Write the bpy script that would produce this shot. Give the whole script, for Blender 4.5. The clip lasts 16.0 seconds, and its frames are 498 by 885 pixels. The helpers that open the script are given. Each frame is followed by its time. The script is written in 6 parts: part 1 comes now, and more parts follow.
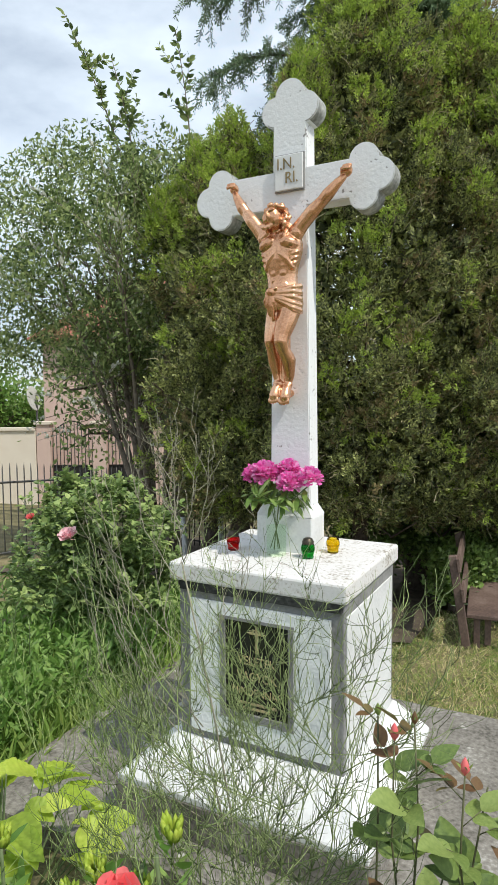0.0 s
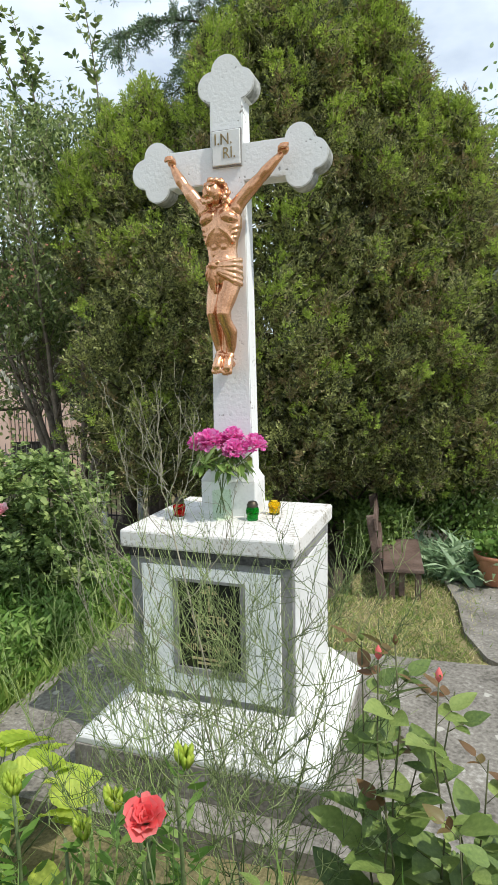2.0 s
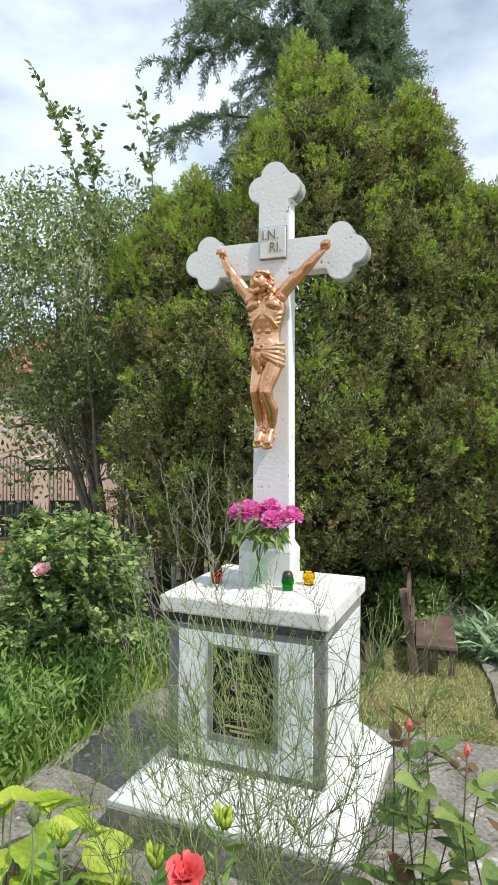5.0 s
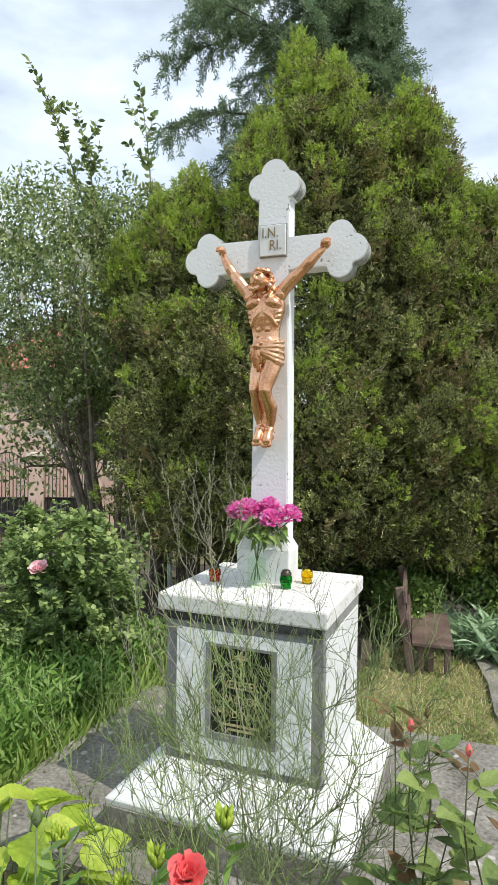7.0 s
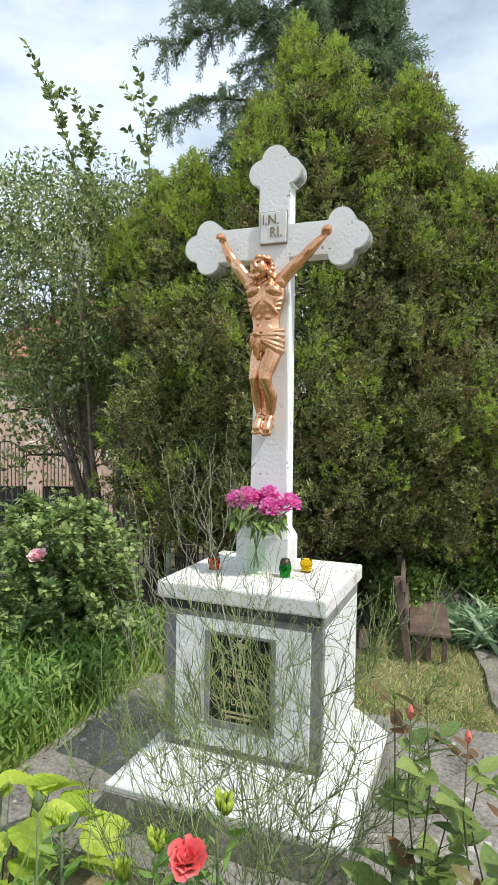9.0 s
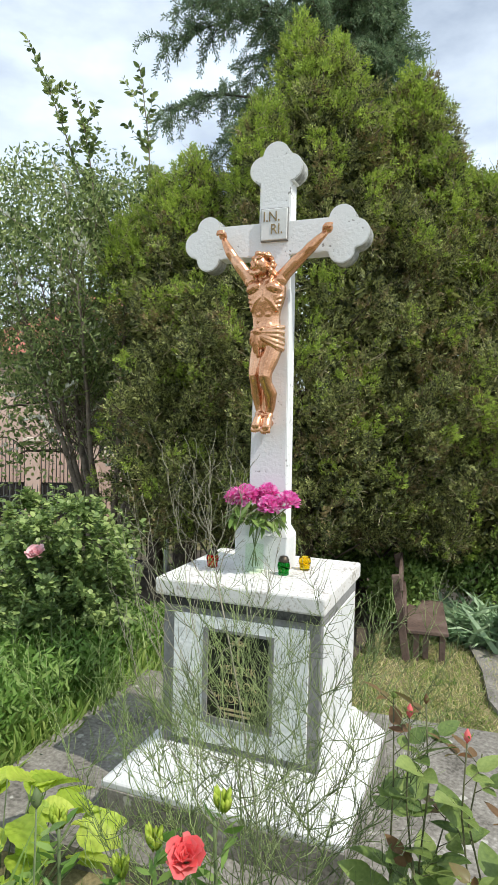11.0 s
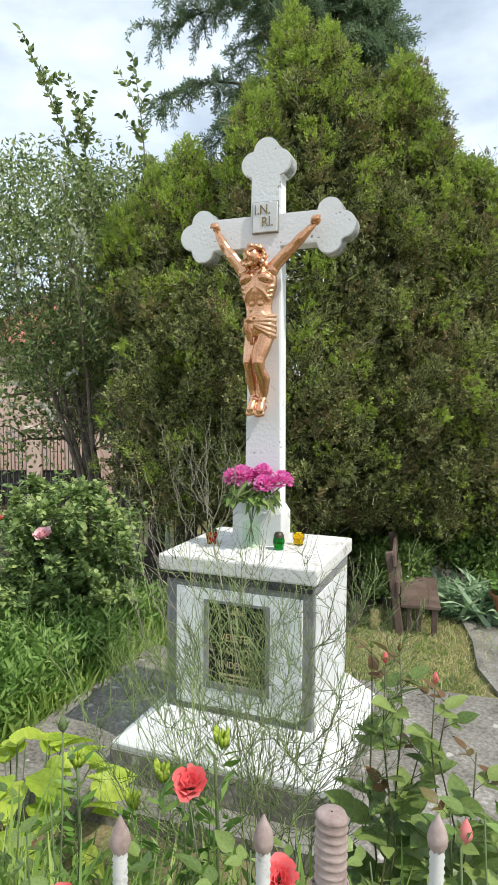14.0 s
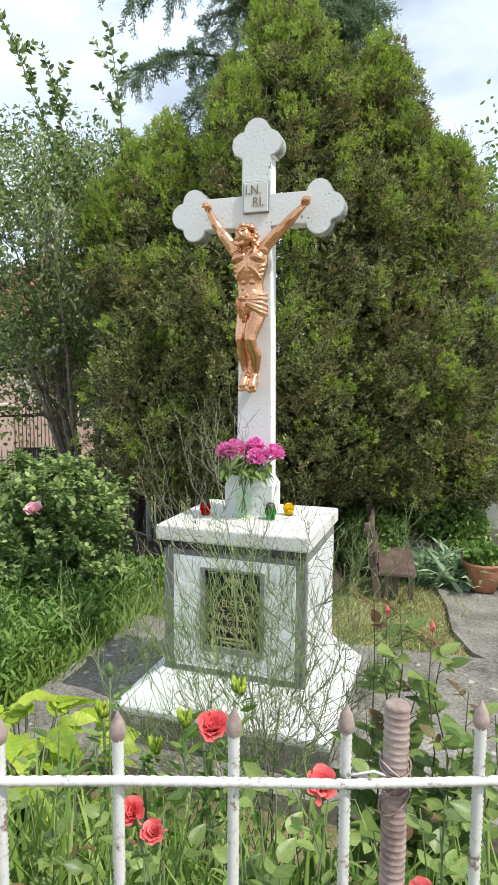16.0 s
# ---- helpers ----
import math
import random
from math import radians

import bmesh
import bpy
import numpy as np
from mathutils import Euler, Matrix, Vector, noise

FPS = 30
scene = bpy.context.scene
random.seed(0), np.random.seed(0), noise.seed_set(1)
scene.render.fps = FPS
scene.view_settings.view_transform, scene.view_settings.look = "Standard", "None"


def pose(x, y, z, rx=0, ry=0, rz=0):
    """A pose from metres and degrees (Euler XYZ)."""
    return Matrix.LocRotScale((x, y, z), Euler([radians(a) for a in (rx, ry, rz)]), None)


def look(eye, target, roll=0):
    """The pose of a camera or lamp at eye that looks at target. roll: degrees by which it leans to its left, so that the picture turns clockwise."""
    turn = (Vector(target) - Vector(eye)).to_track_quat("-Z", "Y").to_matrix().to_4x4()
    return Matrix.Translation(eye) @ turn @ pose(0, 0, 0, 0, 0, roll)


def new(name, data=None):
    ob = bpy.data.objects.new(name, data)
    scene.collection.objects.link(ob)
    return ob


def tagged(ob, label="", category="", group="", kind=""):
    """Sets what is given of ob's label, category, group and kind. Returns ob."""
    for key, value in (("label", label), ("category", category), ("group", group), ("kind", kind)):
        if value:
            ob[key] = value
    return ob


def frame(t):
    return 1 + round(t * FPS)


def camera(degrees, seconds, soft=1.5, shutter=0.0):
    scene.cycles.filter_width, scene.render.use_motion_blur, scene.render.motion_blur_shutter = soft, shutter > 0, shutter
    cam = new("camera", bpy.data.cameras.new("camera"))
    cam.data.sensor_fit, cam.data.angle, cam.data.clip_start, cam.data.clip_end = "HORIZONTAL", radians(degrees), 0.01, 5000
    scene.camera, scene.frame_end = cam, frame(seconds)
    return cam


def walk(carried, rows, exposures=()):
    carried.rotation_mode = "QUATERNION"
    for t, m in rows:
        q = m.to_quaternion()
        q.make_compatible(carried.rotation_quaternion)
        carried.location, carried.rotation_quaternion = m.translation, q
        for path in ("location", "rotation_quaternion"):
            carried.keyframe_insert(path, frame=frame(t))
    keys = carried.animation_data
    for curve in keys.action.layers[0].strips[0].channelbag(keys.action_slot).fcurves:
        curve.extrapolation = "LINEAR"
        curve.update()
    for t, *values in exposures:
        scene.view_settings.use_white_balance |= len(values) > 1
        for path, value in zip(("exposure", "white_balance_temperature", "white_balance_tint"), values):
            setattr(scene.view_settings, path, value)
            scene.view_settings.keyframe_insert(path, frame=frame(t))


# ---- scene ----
cam = camera(43.2, 16.0, 0.9)
PATH = [
    (0.0, (1.1077, -2.4893, 1.7237), (0.0825, -0.55, 1.5631), -0.4),
    (0.5, (1.1022, -2.5234, 1.7182), (0.0682, -0.5896, 1.5356), -0.3),
    (1.0, (1.056, -2.5597, 1.7292), (0.1089, -0.5819, 1.5565), -0.8),
    (1.5, (1.012, -2.6059, 1.7248), (0.1815, -0.5819, 1.5015), -1.2),
    (2.0, (0.9922, -2.6675, 1.7149), (0.2794, -0.6017, 1.4575), -1.0),
    (2.5, (1.0142, -2.7093, 1.727), (0.2101, -0.6721, 1.5125), -0.8),
    (3.0, (1.0681, -2.7434, 1.7325), (0.1694, -0.7414, 1.5829), 0.5),
    (3.5, (1.0615, -2.7797, 1.7512), (0.2101, -0.7524, 1.6896), -0.3),
    (6.0, (0.9955, -2.8105, 1.7633), (0.1848, -0.7656, 1.7303), 0.9),
    (6.5, (0.9955, -2.8094, 1.7633), (0.187, -0.7634, 1.7237), 0.8),
    (7.0, (0.9955, -2.8105, 1.7655), (0.1881, -0.7645, 1.7237), 0.9),
    (7.5, (0.9966, -2.805, 1.7578), (0.1848, -0.7612, 1.7061), 0.6),
    (8.0, (0.9933, -2.7984, 1.7578), (0.187, -0.7524, 1.7017), 0.5),
    (8.5, (0.9889, -2.7973, 1.7556), (0.1947, -0.7469, 1.6962), 0.8),
    (9.0, (0.9878, -2.8061, 1.7589), (0.1859, -0.7579, 1.6819), 1.1),
    (11.5, (0.9801, -2.8028, 1.7567), (0.1859, -0.7524, 1.6676), 1.5),
    (12.0, (0.9768, -2.8028, 1.7479), (0.1936, -0.7502, 1.6368), 0.8),
    (12.5, (0.9526, -2.8314, 1.7479), (0.2101, -0.7623, 1.639), -0.7),
    (13.0, (0.9317, -2.8677, 1.7413), (0.2431, -0.7843, 1.5719), -0.1),
    (13.5, (1.0043, -2.9128, 1.7611), (0.2585, -0.8459, 1.6599), 0.6),
    (14.0, (1.0604, -2.9513, 1.7534), (0.2684, -0.9031, 1.617), 0.6),
    (14.5, (1.0802, -2.9865, 1.7457), (0.264, -0.9537, 1.551), 0.5),
    (15.0, (1.0956, -3.0074, 1.7567), (0.286, -0.9658, 1.6302), 0.8),
    (15.5, (1.0406, -3.0437, 1.7512), (0.2673, -0.9966, 1.5235), 0.5),
    (16.0, (0.9955, -3.1009, 1.7501), (0.3058, -1.023, 1.5334), 0.5),
]
walk(cam, [(t, look(eye, target, roll)) for t, eye, target, roll in PATH], exposures=[(0.0, -0.36), (1.5, -0.33), (2.5, -0.19), (3.5, -0.10), (6.0, -0.21), (9.0, -0.21), (14.5, -0.21), (16.0, -0.14)])

# ---- world, sun ----
SUN_AZ, SUN_EL = radians(-16), radians(54)   # direction to the sun: angle from +x, height
world = bpy.data.worlds.new("world")
scene.world = world
world.use_nodes = True
wn, wl = world.node_tree.nodes, world.node_tree.links
wn.clear()
sky = wn.new("ShaderNodeTexSky")
sky.sky_type, sky.sun_disc = "NISHITA", False
sky.sun_elevation, sky.sun_rotation = SUN_EL, math.pi / 2 - SUN_AZ
coord = wn.new("ShaderNodeTexCoord")
stretch = wn.new("ShaderNodeMapping")
stretch.inputs["Scale"].default_value = (1, 1, 2.2)
puff = wn.new("ShaderNodeTexNoise")
puff.inputs["Scale"].default_value, puff.inputs["Detail"].default_value, puff.inputs["Roughness"].default_value = 1.9, 7, 0.55
cover = wn.new("ShaderNodeValToRGB")
cover.color_ramp.elements[0].position, cover.color_ramp.elements[1].position = 0.36, 0.60
cover.color_ramp.elements[0].color = (0.30, 0.30, 0.30, 1)
cloud_col = wn.new("ShaderNodeMix")
cloud_col.data_type = "RGBA"
cloud_col.inputs["B"].default_value = (8.8, 10.0, 11.3, 1)
sky_bg = wn.new("ShaderNodeBackground")
sky_bg.inputs["Strength"].default_value = 0.135
sky_out = wn.new("ShaderNodeOutputWorld")
wl.new(coord.outputs["Generated"], stretch.inputs["Vector"])
wl.new(stretch.outputs["Vector"], puff.inputs["Vector"])
wl.new(puff.outputs["Fac"], cover.inputs["Fac"])
wl.new(cover.outputs["Color"], cloud_col.inputs["Factor"])
wl.new(sky.outputs["Color"], cloud_col.inputs["A"])
wl.new(cloud_col.outputs["Result"], sky_bg.inputs["Color"])
wl.new(sky_bg.outputs["Background"], sky_out.inputs["Surface"])
lamp = bpy.data.lights.new("sun", "SUN")
lamp.energy, lamp.angle, lamp.color = 4.4, radians(0.6), (1.0, 0.95, 0.86)
sun = new("sun", lamp)
to_sun = Vector((math.cos(SUN_EL) * math.cos(SUN_AZ), math.cos(SUN_EL) * math.sin(SUN_AZ), math.sin(SUN_EL)))
sun.matrix_world = look(to_sun * 30, (0, 0, 0))


# ---- materials ----
def surface(name, colours, rough=0.8, scale=6.0, fine=60.0, bump=0.3, metal=0.0, fine_mix=0.4, dist=0.004, spread=(0.35, 0.65), island=0.0, spec=0.4):
    """Colours blended by a coarse and a fine noise, with relief from the fine one."""
    m = bpy.data.materials.new(name)
    m.use_nodes = True
    n, l = m.node_tree.nodes, m.node_tree.links
    b = n["Principled BSDF"]
    tc = n.new("ShaderNodeTexCoord")
    a, f = n.new("ShaderNodeTexNoise"), n.new("ShaderNodeTexNoise")
    a.inputs["Scale"].default_value, a.inputs["Detail"].default_value = scale, 6
    f.inputs["Scale"].default_value, f.inputs["Detail"].default_value = fine, 4
    l.new(tc.outputs["Object"], a.inputs["Vector"])
    l.new(tc.outputs["Object"], f.inputs["Vector"])
    mix = n.new("ShaderNodeMix")
    mix.inputs["Factor"].default_value = fine_mix
    l.new(a.outputs["Fac"], mix.inputs["A"])
    l.new(f.outputs["Fac"], mix.inputs["B"])
    fac = mix.outputs["Result"]
    if island:
        g = n.new("ShaderNodeNewGeometry")
        add = n.new("ShaderNodeMath")
        add.operation = "MULTIPLY_ADD"
        add.inputs[1].default_value = island
        l.new(g.outputs["Random Per Island"], add.inputs[0])
        sub = n.new("ShaderNodeMath")
        sub.operation = "SUBTRACT"
        sub.inputs[1].default_value = island / 2
        l.new(fac, sub.inputs[0])
        l.new(sub.outputs[0], add.inputs[2])
        fac = add.outputs[0]
    ramp = n.new("ShaderNodeValToRGB")
    els = ramp.color_ramp.elements
    while len(els) < len(colours):
        els.new(0.5)
    for i, c in enumerate(colours):
        els[i].position = spread[0] + (spread[1] - spread[0]) * i / max(1, len(colours) - 1)
        els[i].color = (*c, 1)
    l.new(fac, ramp.inputs["Fac"])
    l.new(ramp.outputs["Color"], b.inputs["Base Color"])
    b.inputs["Roughness"].default_value, b.inputs["Metallic"].default_value = rough, metal
    b.inputs["Specular IOR Level"].default_value = spec
    if bump:
        bp = n.new("ShaderNodeBump")
        bp.inputs["Strength"].default_value, bp.inputs["Distance"].default_value = bump, dist
        l.new(mix.outputs["Result"], bp.inputs["Height"])
        l.new(bp.outputs["Normal"], b.inputs["Normal"])
    return m


def leafy(name, colours, glow=0.35, rough=0.45, patch=1.3, spread=(0.2, 0.8), spec=0.35, gain=1.0):
    """Leaf: colour by the single leaf and by a broad patch, light shining through."""
    m = bpy.data.materials.new(name)
    m.use_nodes = True
    n, l = m.node_tree.nodes, m.node_tree.links
    b = n["Principled BSDF"]
    g, tc, a = n.new("ShaderNodeNewGeometry"), n.new("ShaderNodeTexCoord"), n.new("ShaderNodeTexNoise")
    a.inputs["Scale"].default_value = patch
    l.new(tc.outputs["Object"], a.inputs["Vector"])
    mix = n.new("ShaderNodeMix")
    mix.inputs["Factor"].default_value = 0.5
    own = n.new("ShaderNodeObjectInfo")
    both, part_of = n.new("ShaderNodeMath"), n.new("ShaderNodeMath")
    part_of.operation = "FRACT"
    l.new(g.outputs["Random Per Island"], both.inputs[0])
    l.new(own.outputs["Random"], both.inputs[1])
    l.new(both.outputs[0], part_of.inputs[0])
    l.new(part_of.outputs[0], mix.inputs["A"])
    l.new(a.outputs["Fac"], mix.inputs["B"])
    ramp = n.new("ShaderNodeValToRGB")
    els = ramp.color_ramp.elements
    while len(els) < len(colours):
        els.new(0.5)
    for i, c in enumerate(colours):
        els[i].position = spread[0] + (spread[1] - spread[0]) * i / max(1, len(colours) - 1)
        els[i].color = (*(min(0.9, v * gain) for v in c), 1)
    l.new(mix.outputs["Result"], ramp.inputs["Fac"])
    l.new(ramp.outputs["Color"], b.inputs["Base Color"])
    b.inputs["Roughness"].default_value = rough
    b.inputs["Specular IOR Level"].default_value = spec
    t = n.new("ShaderNodeBsdfTranslucent")
    l.new(ramp.outputs["Color"], t.inputs["Color"])
    mx = n.new("ShaderNodeMixShader")
    mx.inputs["Fac"].default_value = glow
    l.new(b.outputs["BSDF"], mx.inputs[1])
    l.new(t.outputs["BSDF"], mx.inputs[2])
    l.new(mx.outputs["Shader"], n["Material Output"].inputs["Surface"])
    return m


def glassy(name, colour, rough=0.05, ior=1.45):
    m = bpy.data.materials.new(name)
    m.use_nodes = True
    b = m.node_tree.nodes["Principled BSDF"]
    b.inputs["Base Color"].default_value = (*colour, 1)
    b.inputs["Roughness"].default_value = rough
    b.inputs["Transmission Weight"].default_value = 1.0
    b.inputs["IOR"].default_value = ior
    return m


WHITE = surface("white_limewash", [(0.58, 0.59, 0.58), (0.67, 0.68, 0.67), (0.71, 0.72, 0.71)], 0.85, 5, 90, 0.35)
CHIPPED = surface("chipped_white_paint", [(0.34, 0.31, 0.26), (0.60, 0.58, 0.54), (0.68, 0.67, 0.65)], 0.85, 9, 75, 0.9, spread=(0.38, 0.50), fine_mix=0.6)
SPECKLED = surface("white_paint_few_chips", [(0.30, 0.29, 0.28), (0.69, 0.70, 0.70), (0.76, 0.77, 0.77)], 0.85, 9, 60, 0.9, spread=(0.355, 0.40), fine_mix=0.6)
EDGEGREY = surface("grey_stone_edge", [(0.16, 0.165, 0.15), (0.32, 0.33, 0.31), (0.52, 0.53, 0.51)], 0.9, 9, 60, 0.9)
ROUGHCAST = surface("white_roughcast", [(0.60, 0.63, 0.62), (0.78, 0.80, 0.79), (0.84, 0.85, 0.84)], 0.9, 12, 55, 1.0, dist=0.012)
# near-black colour standing for the shade below the pedestal slab
CAPSHADE = surface("cap_shade_black", [(0.018, 0.018, 0.017), (0.045, 0.045, 0.042), (0.12, 0.12, 0.11)], 0.9, 7, 70, 0.5)
GREYBAND = surface("grey_cement_paint", [(0.16, 0.16, 0.155), (0.23, 0.23, 0.225), (0.30, 0.30, 0.29)], 0.85, 7, 80, 0.5)
CONCRETE = surface("worn_concrete", [(0.095, 0.088, 0.074), (0.185, 0.172, 0.150), (0.26, 0.245, 0.215), (0.42, 0.41, 0.38)], 0.92, 3.2, 55, 0.8, dist=0.006, fine_mix=0.5, spread=(0.36, 0.68))


def lichen(m, scale, reach, colour):
    """Pale round crusts, a few here and there, over the material's own colour."""
    n, l = m.node_tree.nodes, m.node_tree.links
    b = n["Principled BSDF"]
    under = b.inputs["Base Color"].links[0].from_socket
    tc, wob, cell = n.new("ShaderNodeTexCoord"), n.new("ShaderNodeTexNoise"), n.new("ShaderNodeTexVoronoi")
    wob.inputs["Scale"].default_value = 30
    cell.inputs["Scale"].default_value = scale
    l.new(tc.outputs["Object"], cell.inputs["Vector"])
    l.new(tc.outputs["Object"], wob.inputs["Vector"])
    add, ramp, mix = n.new("ShaderNodeMath"), n.new("ShaderNodeValToRGB"), n.new("ShaderNodeMix")
    add.operation = "MULTIPLY_ADD"
    add.inputs[1].default_value = 0.35
    l.new(wob.outputs["Fac"], add.inputs[0])
    l.new(cell.outputs["Distance"], add.inputs[2])
    ramp.color_ramp.elements[0].position, ramp.color_ramp.elements[1].position = reach, reach + 0.05
    ramp.color_ramp.elements[0].color, ramp.color_ramp.elements[1].color = (0.85, 0.85, 0.85, 1), (0, 0, 0, 1)
    l.new(add.outputs[0], ramp.inputs["Fac"])
    mix.data_type = "RGBA"
    mix.inputs["B"].default_value = (*colour, 1)
    l.new(ramp.outputs["Color"], mix.inputs["Factor"])
    l.new(under, mix.inputs["A"])
    l.new(mix.outputs["Result"], b.inputs["Base Color"])


lichen(CONCRETE, 7.0, 0.27, (0.48, 0.47, 0.42))
STONE = surface("black_polished_stone", [(0.012, 0.012, 0.013), (0.03, 0.03, 0.03)], 0.12, 20, 200, 0.0)
GOLDPAINT = surface("gold_lettering", [(0.52, 0.42, 0.24), (0.68, 0.57, 0.35)], 0.5, 20, 90, 0.1, metal=0.5)
PLATEPAINT = surface("tarnished_gold_letters", [(0.20, 0.15, 0.07), (0.34, 0.26, 0.13)], 0.5, 20, 90, 0.1, metal=0.3)
BRONZE = surface("copper_bronze_paint", [(0.50, 0.23, 0.11), (0.78, 0.43, 0.25), (0.92, 0.62, 0.41)], 0.26, 4, 120, 0.04, metal=0.85, dist=0.001, fine_mix=0.2)
SOIL = surface("soil", [(0.045, 0.035, 0.025), (0.09, 0.07, 0.05), (0.13, 0.105, 0.075)], 0.95, 8, 60, 0.9, dist=0.02)
TURF = surface("dry_turf", [(0.07, 0.07, 0.033), (0.17, 0.15, 0.07), (0.29, 0.24, 0.125)], 0.95, 3, 70, 0.8, dist=0.02)
DARKWOOD = surface("brown_stained_wood", [(0.075, 0.050, 0.040), (0.135, 0.090, 0.072), (0.20, 0.145, 0.12)], 0.7, 5, 60, 0.4)
PALEBARK = surface("grey_brown_bark", [(0.11, 0.09, 0.07), (0.20, 0.165, 0.13), (0.28, 0.24, 0.19)], 0.95, 12, 60, 0.8, dist=0.008)
BARK = surface("bark", [(0.05, 0.038, 0.03), (0.11, 0.085, 0.065), (0.17, 0.135, 0.105)], 0.95, 14, 60, 1.0, dist=0.01)
CANE = surface("rose_cane", [(0.065, 0.075, 0.03), (0.12, 0.12, 0.055)], 0.6, 9, 60, 0.1)
STEM = surface("green_stem", [(0.09, 0.13, 0.05), (0.16, 0.21, 0.09)], 0.6, 9, 60, 0.0)
TWIG = surface("asparagus_stem", [(0.085, 0.115, 0.04), (0.16, 0.215, 0.075), (0.28, 0.34, 0.14)], 0.6, 5, 40, 0.0, island=0.6)
FRESHTWIG = surface("fresh_green_stem", [(0.12, 0.18, 0.05), (0.22, 0.31, 0.095), (0.35, 0.43, 0.165)], 0.6, 5, 40, 0.0, island=0.6)
DRYTWIG = surface("dry_grey_stem", [(0.20, 0.19, 0.13), (0.33, 0.31, 0.23)], 0.7, 5, 40, 0.0, island=0.5)
TERRACOTTA = surface("terracotta", [(0.38, 0.16, 0.09), (0.48, 0.22, 0.13)], 0.8, 8, 60, 0.3)
RUST = surface("rusty_brown_paint", [(0.20, 0.14, 0.12), (0.34, 0.26, 0.235), (0.45, 0.36, 0.33)], 0.75, 25, 140, 0.6, dist=0.002)
BARGREY = surface("weathered_grey_iron", [(0.16, 0.15, 0.14), (0.27, 0.26, 0.25)], 0.6, 20, 90, 0.2)
RODWHITE = surface("flaking_white_enamel", [(0.22, 0.17, 0.13), (0.52, 0.52, 0.49), (0.64, 0.64, 0.62)], 0.6, 30, 160, 0.6, spread=(0.37, 0.47), dist=0.002)
PINKWALL = surface("pink_render", [(0.55, 0.40, 0.34), (0.63, 0.47, 0.40)], 0.9, 2, 50, 0.2)
CREAM = surface("cream_render", [(0.66, 0.58, 0.47), (0.72, 0.65, 0.54)], 0.9, 2, 50, 0.2)
TILE = surface("red_roof_tile", [(0.33, 0.11, 0.08), (0.47, 0.18, 0.13)], 0.85, 4, 30, 0.5)
IRON = surface("dark_wrought_iron", [(0.02, 0.02, 0.02), (0.05, 0.045, 0.04)], 0.6, 20, 90, 0.2)
PALEWALL = surface("pale_grey_wall", [(0.42, 0.43, 0.40), (0.55, 0.56, 0.52)], 0.9, 2.5, 40, 0.3)
PLINTH = surface("shade_grey_plinth", [(0.20, 0.19, 0.165), (0.32, 0.31, 0.28)], 0.9, 4, 40, 0.4)
THUJA = leafy("thuja_foliage", [(0.022, 0.028, 0.014), (0.060, 0.068, 0.027), (0.110, 0.122, 0.043), (0.185, 0.200, 0.070)], 0.30, 0.6, 3.2, (0.28, 0.72), gain=2.4)
THUJA_TIP = leafy("thuja_young_tips", [(0.11, 0.16, 0.03), (0.20, 0.27, 0.045), (0.29, 0.36, 0.065)], 0.4, 0.55, 4.0, gain=1.75)
DEADSPRAY = leafy("withered_thuja", [(0.10, 0.085, 0.04), (0.18, 0.145, 0.065), (0.27, 0.20, 0.095)], 0.2, 0.8, gain=1.4)
DRYSPRIG = leafy("bare_thuja_twigs", [(0.20, 0.17, 0.10), (0.32, 0.28, 0.17), (0.44, 0.38, 0.24)], 0.1, 0.8)
DEODAR = leafy("cedar_needles", [(0.045, 0.075, 0.040), (0.085, 0.13, 0.07), (0.15, 0.20, 0.105)], 0.34, 0.6, gain=2.0)
PRIVET = leafy("privet_leaves", [(0.030, 0.048, 0.017), (0.070, 0.100, 0.034), (0.120, 0.155, 0.056), (0.19, 0.22, 0.09)], 0.38, 0.45, 2.6, (0.25, 0.75), gain=2.4, spec=0.3)
ROSELIGHT = leafy("light_rose_leaves", [(0.050, 0.080, 0.026), (0.105, 0.150, 0.050), (0.20, 0.245, 0.090)], 0.36, 0.38, 3, (0.26, 0.74), gain=2.25)
BUSHLEAF = leafy("glossy_rose_leaves", [(0.045, 0.075, 0.024), (0.105, 0.15, 0.04), (0.18, 0.225, 0.07)], 0.32, 0.38, 9, gain=1.85, spec=0.4)
ROSELEAF = leafy("rose_leaves", [(0.035, 0.065, 0.015), (0.078, 0.125, 0.027), (0.14, 0.19, 0.06)], 0.3, 0.35, 4, gain=2.2)
LIMELEAF = leafy("lime_green_leaves", [(0.20, 0.29, 0.03), (0.30, 0.39, 0.05), (0.40, 0.46, 0.08)], 0.42, 0.45, 9, gain=1.55)
REDLEAF = leafy("young_red_leaves", [(0.14, 0.070, 0.035), (0.20, 0.120, 0.055), (0.20, 0.18, 0.07)], 0.3, 0.4, 4)
GRASS = leafy("grass_blades", [(0.06, 0.12, 0.02), (0.14, 0.22, 0.045), (0.25, 0.31, 0.09)], 0.38, 0.5, 2, gain=1.7)
DRYGRASS = leafy("mown_dry_grass", [(0.08, 0.15, 0.025), (0.19, 0.26, 0.055), (0.37, 0.35, 0.15), (0.52, 0.45, 0.26)], 0.25, 0.7, 2.6, (0.3, 0.7), gain=1.45)
WEED = leafy("weed_leaves", [(0.05, 0.11, 0.02), (0.10, 0.18, 0.035), (0.18, 0.25, 0.075)], 0.36, 0.5, 2, gain=1.75)
HERBLEAF = leafy("herb_leaves", [(0.06, 0.12, 0.03), (0.11, 0.18, 0.05), (0.19, 0.26, 0.08)], 0.36, 0.5, 3, gain=1.6)
